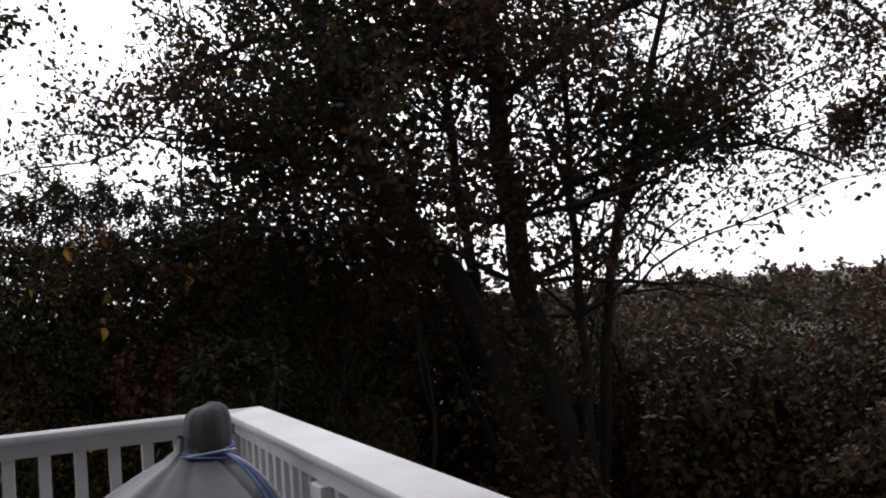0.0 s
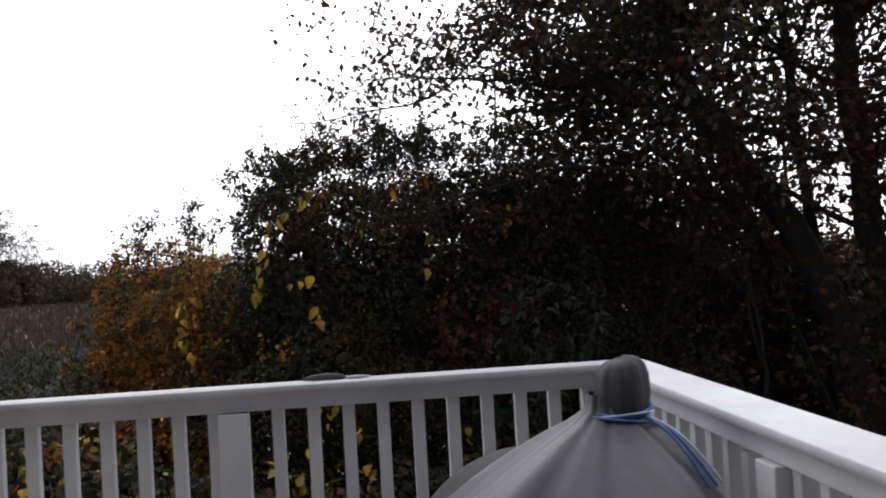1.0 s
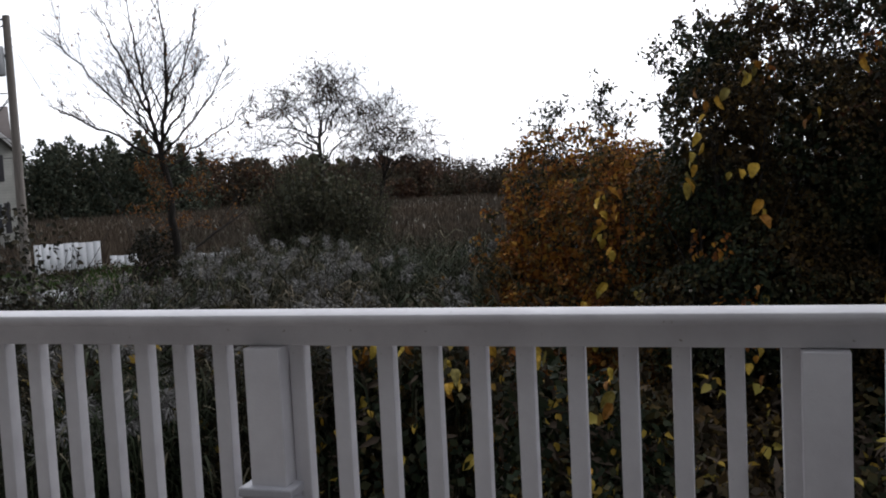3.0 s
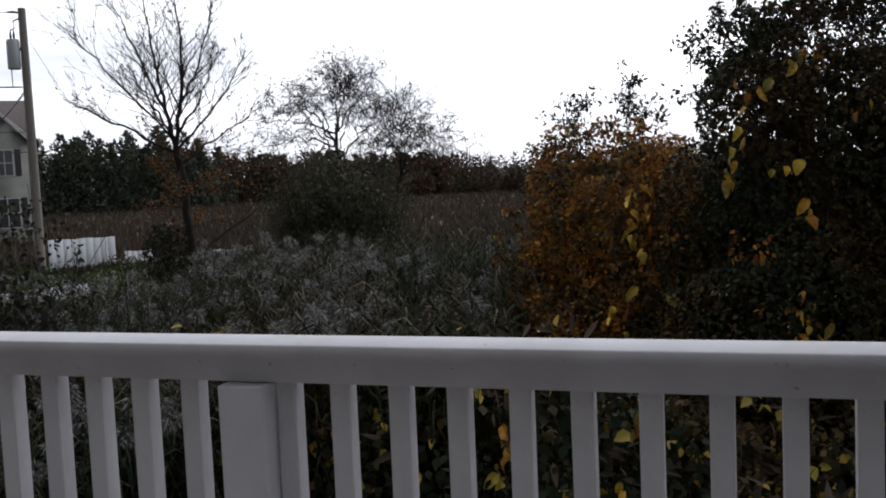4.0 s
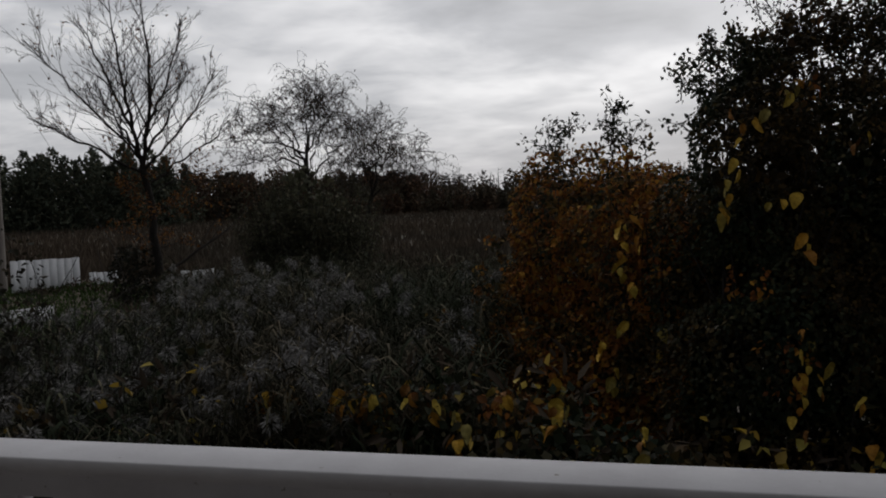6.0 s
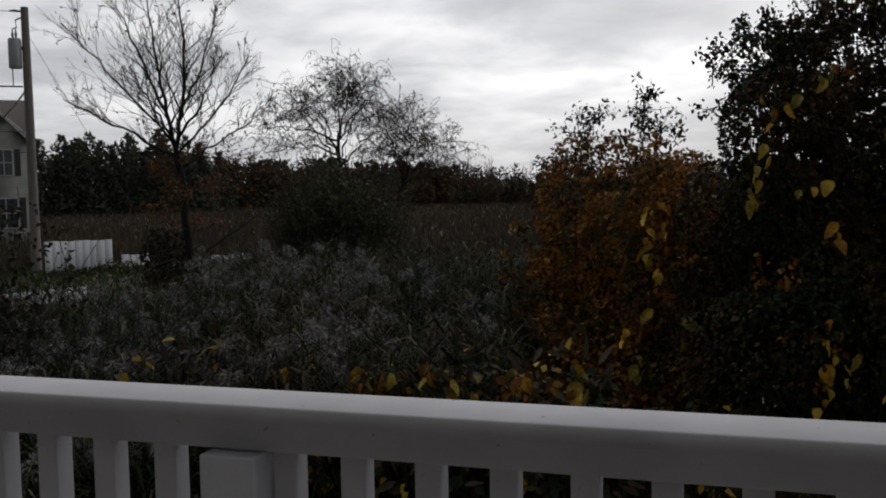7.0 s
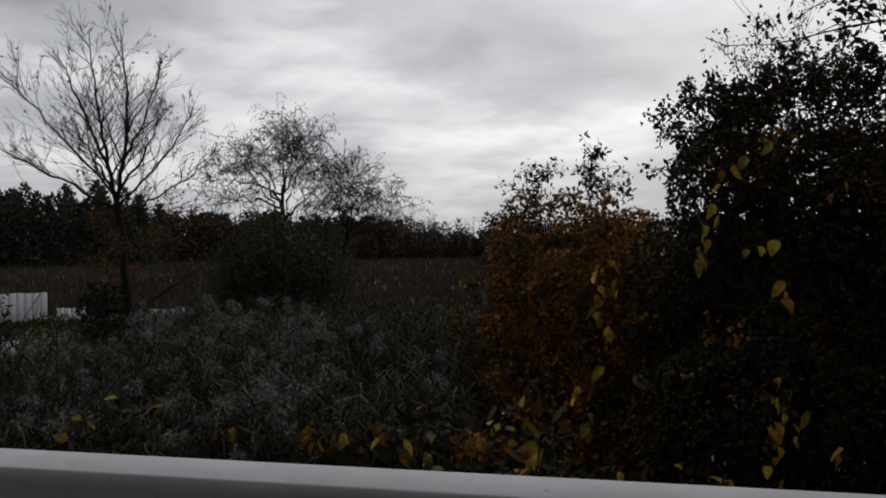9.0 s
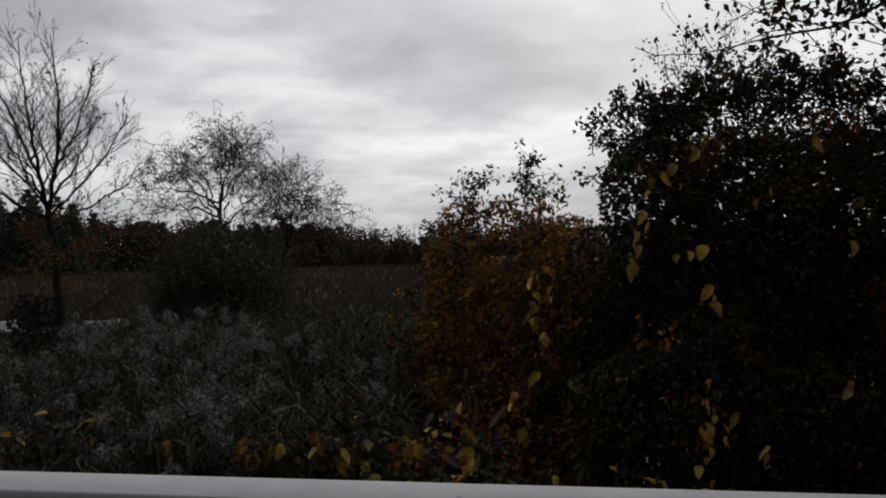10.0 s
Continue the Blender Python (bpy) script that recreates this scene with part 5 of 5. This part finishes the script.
def make_house():
    """Two-storey house; local x runs along the front, y goes back."""
    t = thing("house", "pale two-storey house with gables and dark shutters", "house")
    t.matrix_basis = Matrix.Translation((-43.2, 46.4, 0)) @ Matrix.Rotation(math.atan2(0.676, 0.737), 4, "Z")

    def gable(name, x0, x1, y0, y1, eave, apex):
        m = (x0 + x1) / 2
        V = [(x0, y0, GZ), (x1, y0, GZ), (x1, y0, eave), (m, y0, apex), (x0, y0, eave), (x0, y1, GZ), (x1, y1, GZ), (x1, y1, eave), (m, y1, apex), (x0, y1, eave)]
        F = [[(0, 1, 2, 3, 4)], [(9, 8, 7, 6, 5)], [(1, 6, 7, 2), (5, 0, 4, 9), (2, 7, 8, 3), (9, 4, 3, 8)]]
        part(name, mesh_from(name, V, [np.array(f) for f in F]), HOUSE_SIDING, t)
        h, dx = apex - eave, (x1 - x0) / 2
        for s in (-1, 1):
            o, th = 0.25, 0.12
            p0 = np.array([m, 0, apex + 0.02])
            p1 = np.array([m + s * (dx + o), 0, apex + 0.02 - h * (dx + o) / dx])
            V = [(*p0[:1], y0 - o, p0[2]), (p1[0], y0 - o, p1[2]), (p1[0], y1 + o, p1[2]), (p0[0], y1 + o, p0[2])]
            V += [(a, b, c + th) for a, b, c in V]
            F = np.array([(0, 1, 2, 3), (7, 6, 5, 4), (0, 4, 5, 1), (1, 5, 6, 2), (2, 6, 7, 3), (3, 7, 4, 0)])
            r = part("roof", mesh_from("roof", V, F), ROOF, t)
            V = [(p0[0], y0 - o - 0.03, p0[2] - 0.08), (p1[0], y0 - o - 0.03, p1[2] - 0.08), (p1[0], y0 - o - 0.03, p1[2] + 0.09), (p0[0], y0 - o - 0.03, p0[2] + 0.09)]
            V += [(a, b + 0.025, c) for a, b, c in V]
            part("rake_board", mesh_from("rake_board", V, F), TRIM, r)

    gable("wall", -1.5, 1.5, 0.0, 5.0, 4.6, 6.15)
    gable("wall", -4.3, 1.7, 1.3, 6.0, 4.75, 7.5)
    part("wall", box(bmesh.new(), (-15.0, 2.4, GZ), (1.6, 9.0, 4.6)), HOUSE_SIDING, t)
    V = [(-15.4, 2.0, 4.5), (1.7, 2.0, 4.5), (1.7, 5.7, 7.4), (-15.4, 5.7, 7.4), (-15.4, 9.4, 4.5), (1.7, 9.4, 4.5)]
    V += [(x, y, z + 0.12) for x, y, z in V]
    F = [np.array([(6, 7, 8, 9), (9, 8, 11, 10), (0, 3, 2, 1), (3, 4, 5, 2), (0, 1, 7, 6), (4, 10, 11, 5)]), np.array([(0, 6, 9), (0, 9, 3), (3, 9, 10), (3, 10, 4), (1, 2, 8), (1, 8, 7), (2, 5, 11), (2, 11, 8), ])]
    part("roof", mesh_from("roof", V, F), ROOF, t)

    def window(x, z0, z1, w, y, panes):
        f = part("window", box(bmesh.new(), (x - w / 2, y - 0.05, z0), (x + w / 2, y - 0.005, z1)), TRIM, t)
        step = (w - 0.12) / panes
        for i in range(panes):
            for j in range(2):
                zz = z0 + 0.06 + j * (z1 - z0 - 0.06) / 2
                part("pane", box(bmesh.new(), (x - w / 2 + 0.06 + i * step + 0.03, y - 0.058, zz), (x - w / 2 + 0.06 + (i + 1) * step - 0.03, y - 0.052, zz + (z1 - z0 - 0.18) / 2)), GLASS, f)
        for s in (-1, 1):
            part("shutter", box(bmesh.new(), (x + s * (w / 2 + 0.22) - 0.17, y - 0.045, z0), (x + s * (w / 2 + 0.22) + 0.17, y - 0.003, z1)), SHUTTER, f)

    window(0.1, 2.35, 4.0, 1.1, 0.0, 2)
    window(0.1, -0.9, 1.0, 1.5, 0.0, 2)
    window(-2.9, 2.35, 4.0, 0.9, 1.3, 1)
    window(-2.9, -0.9, 1.0, 0.9, 1.3, 1)
    window(-6.5, 2.35, 4.0, 1.0, 2.4, 1)
    window(-6.5, -0.9, 1.0, 1.0, 2.4, 1)


GLASS = plain("window_glass", [(0.3, (0.03, 0.033, 0.04)), (0.7, (0.06, 0.065, 0.07))], 1.0, 0.08, 0.02, 0.001)


def make_white_panels():
    t = thing("white_fence", "white panel fence standing at the field edge", "fence", "white fence panels")
    a, b = np.array([-22.1, 25.3]), np.array([-20.35, 26.6])
    n = 9
    for i in range(n):
        p, q = a + (b - a) * i / n, a + (b - a) * (i + 0.99) / n
        d = unit(np.array([b - a]))[0]
        nrm = np.array([-d[1], d[0]]) * 0.03
        z = -0.38 + 0.012 * math.sin(i * 1.7)
        V = [(*(p - nrm), GZ), (*(q - nrm), GZ), (*(q + nrm), GZ), (*(p + nrm), GZ)]
        V += [(x, y, z) for x, y, _ in V]
        F = np.array([(0, 3, 2, 1), (4, 5, 6, 7), (0, 1, 5, 4), (1, 2, 6, 5), (2, 3, 7, 6), (3, 0, 4, 7)])
        part("panel", mesh_from("panel", V, F), WHITE_PANEL, t)


def make_low_panels():
    for x0, y0, x1, y1, top in ((-20.1, 26.75, -19.3, 27.3, -0.92), (-17.55, 28.4, -16.55, 29.05, -1.05)):
        t = thing("white_fence", "low white panel fence among weeds", "fence", "white fence panels")
        for i in range(4):
            a, b = i / 4, (i + 0.94) / 4
            p, q = (x0 + (x1 - x0) * a, y0 + (y1 - y0) * a), (x0 + (x1 - x0) * b, y0 + (y1 - y0) * b)
            V = [(*p, GZ), (*q, GZ), (q[0] - 0.03, q[1] + 0.05, GZ), (p[0] - 0.03, p[1] + 0.05, GZ)]
            V += [(u, w, top + 0.02 * math.sin(5 * i)) for u, w, _ in V]
            part("panel", mesh_from("panel", V, np.array([(0, 3, 2, 1), (4, 5, 6, 7), (0, 1, 5, 4), (1, 2, 6, 5), (2, 3, 7, 6), (3, 0, 4, 7)])), WHITE_PANEL, t)
    u, w = np.meshgrid(np.linspace(0, 1, 8), np.linspace(0, 1, 6))
    px, py = -20.9 + 3.2 * u - 1.3 * w, 19.2 + 2.6 * u + 1.7 * w
    V = np.stack([px, py, ground_z(px, py) + 0.05], -1).reshape(-1, 3)
    i = np.arange(48).reshape(6, 8)
    F = np.stack([i[:-1, :-1], i[:-1, 1:], i[1:, 1:], i[1:, :-1]], -1).reshape(-1, 4)
    rim = np.concatenate([i[0], i[1:, -1], i[-1, ::-1][1:], i[::-1, 0][1:-1]])
    V2 = V[rim] - np.array([0, 0, 0.2])
    k = len(rim)
    j = 48 + np.arange(k)
    F2 = np.stack([rim, j, np.roll(j, -1), np.roll(rim, -1)], -1)
    tagged(part("pavement", mesh_from("pavement", np.concatenate([V, V2]), np.concatenate([F, F2])), CONCRETE), "grey concrete slab beside the lawn", "pavement", kind="structure")
    t = thing("weed_clump", "dark weeds growing along the white fence", "weeds", kind="stuff")
    blobs = [((-21.0, 25.2, -1.6), (1.0, 0.4, 0.35)), ((-19.6, 26.0, -1.5), (0.9, 0.5, 0.45)), ((-18.0, 27.0, -1.5), (0.9, 0.6, 0.75))]
    part("foliage", mesh_from("foliage", *blob_leaves(blobs, 160, 0.14, 0.35, seed=51.0)), SCRUB, t)


make_low_panels()
make_bare_tree()
make_willow()
make_round_bush()
make_distance()
make_pole()
make_wires()
make_house()
make_white_panels()
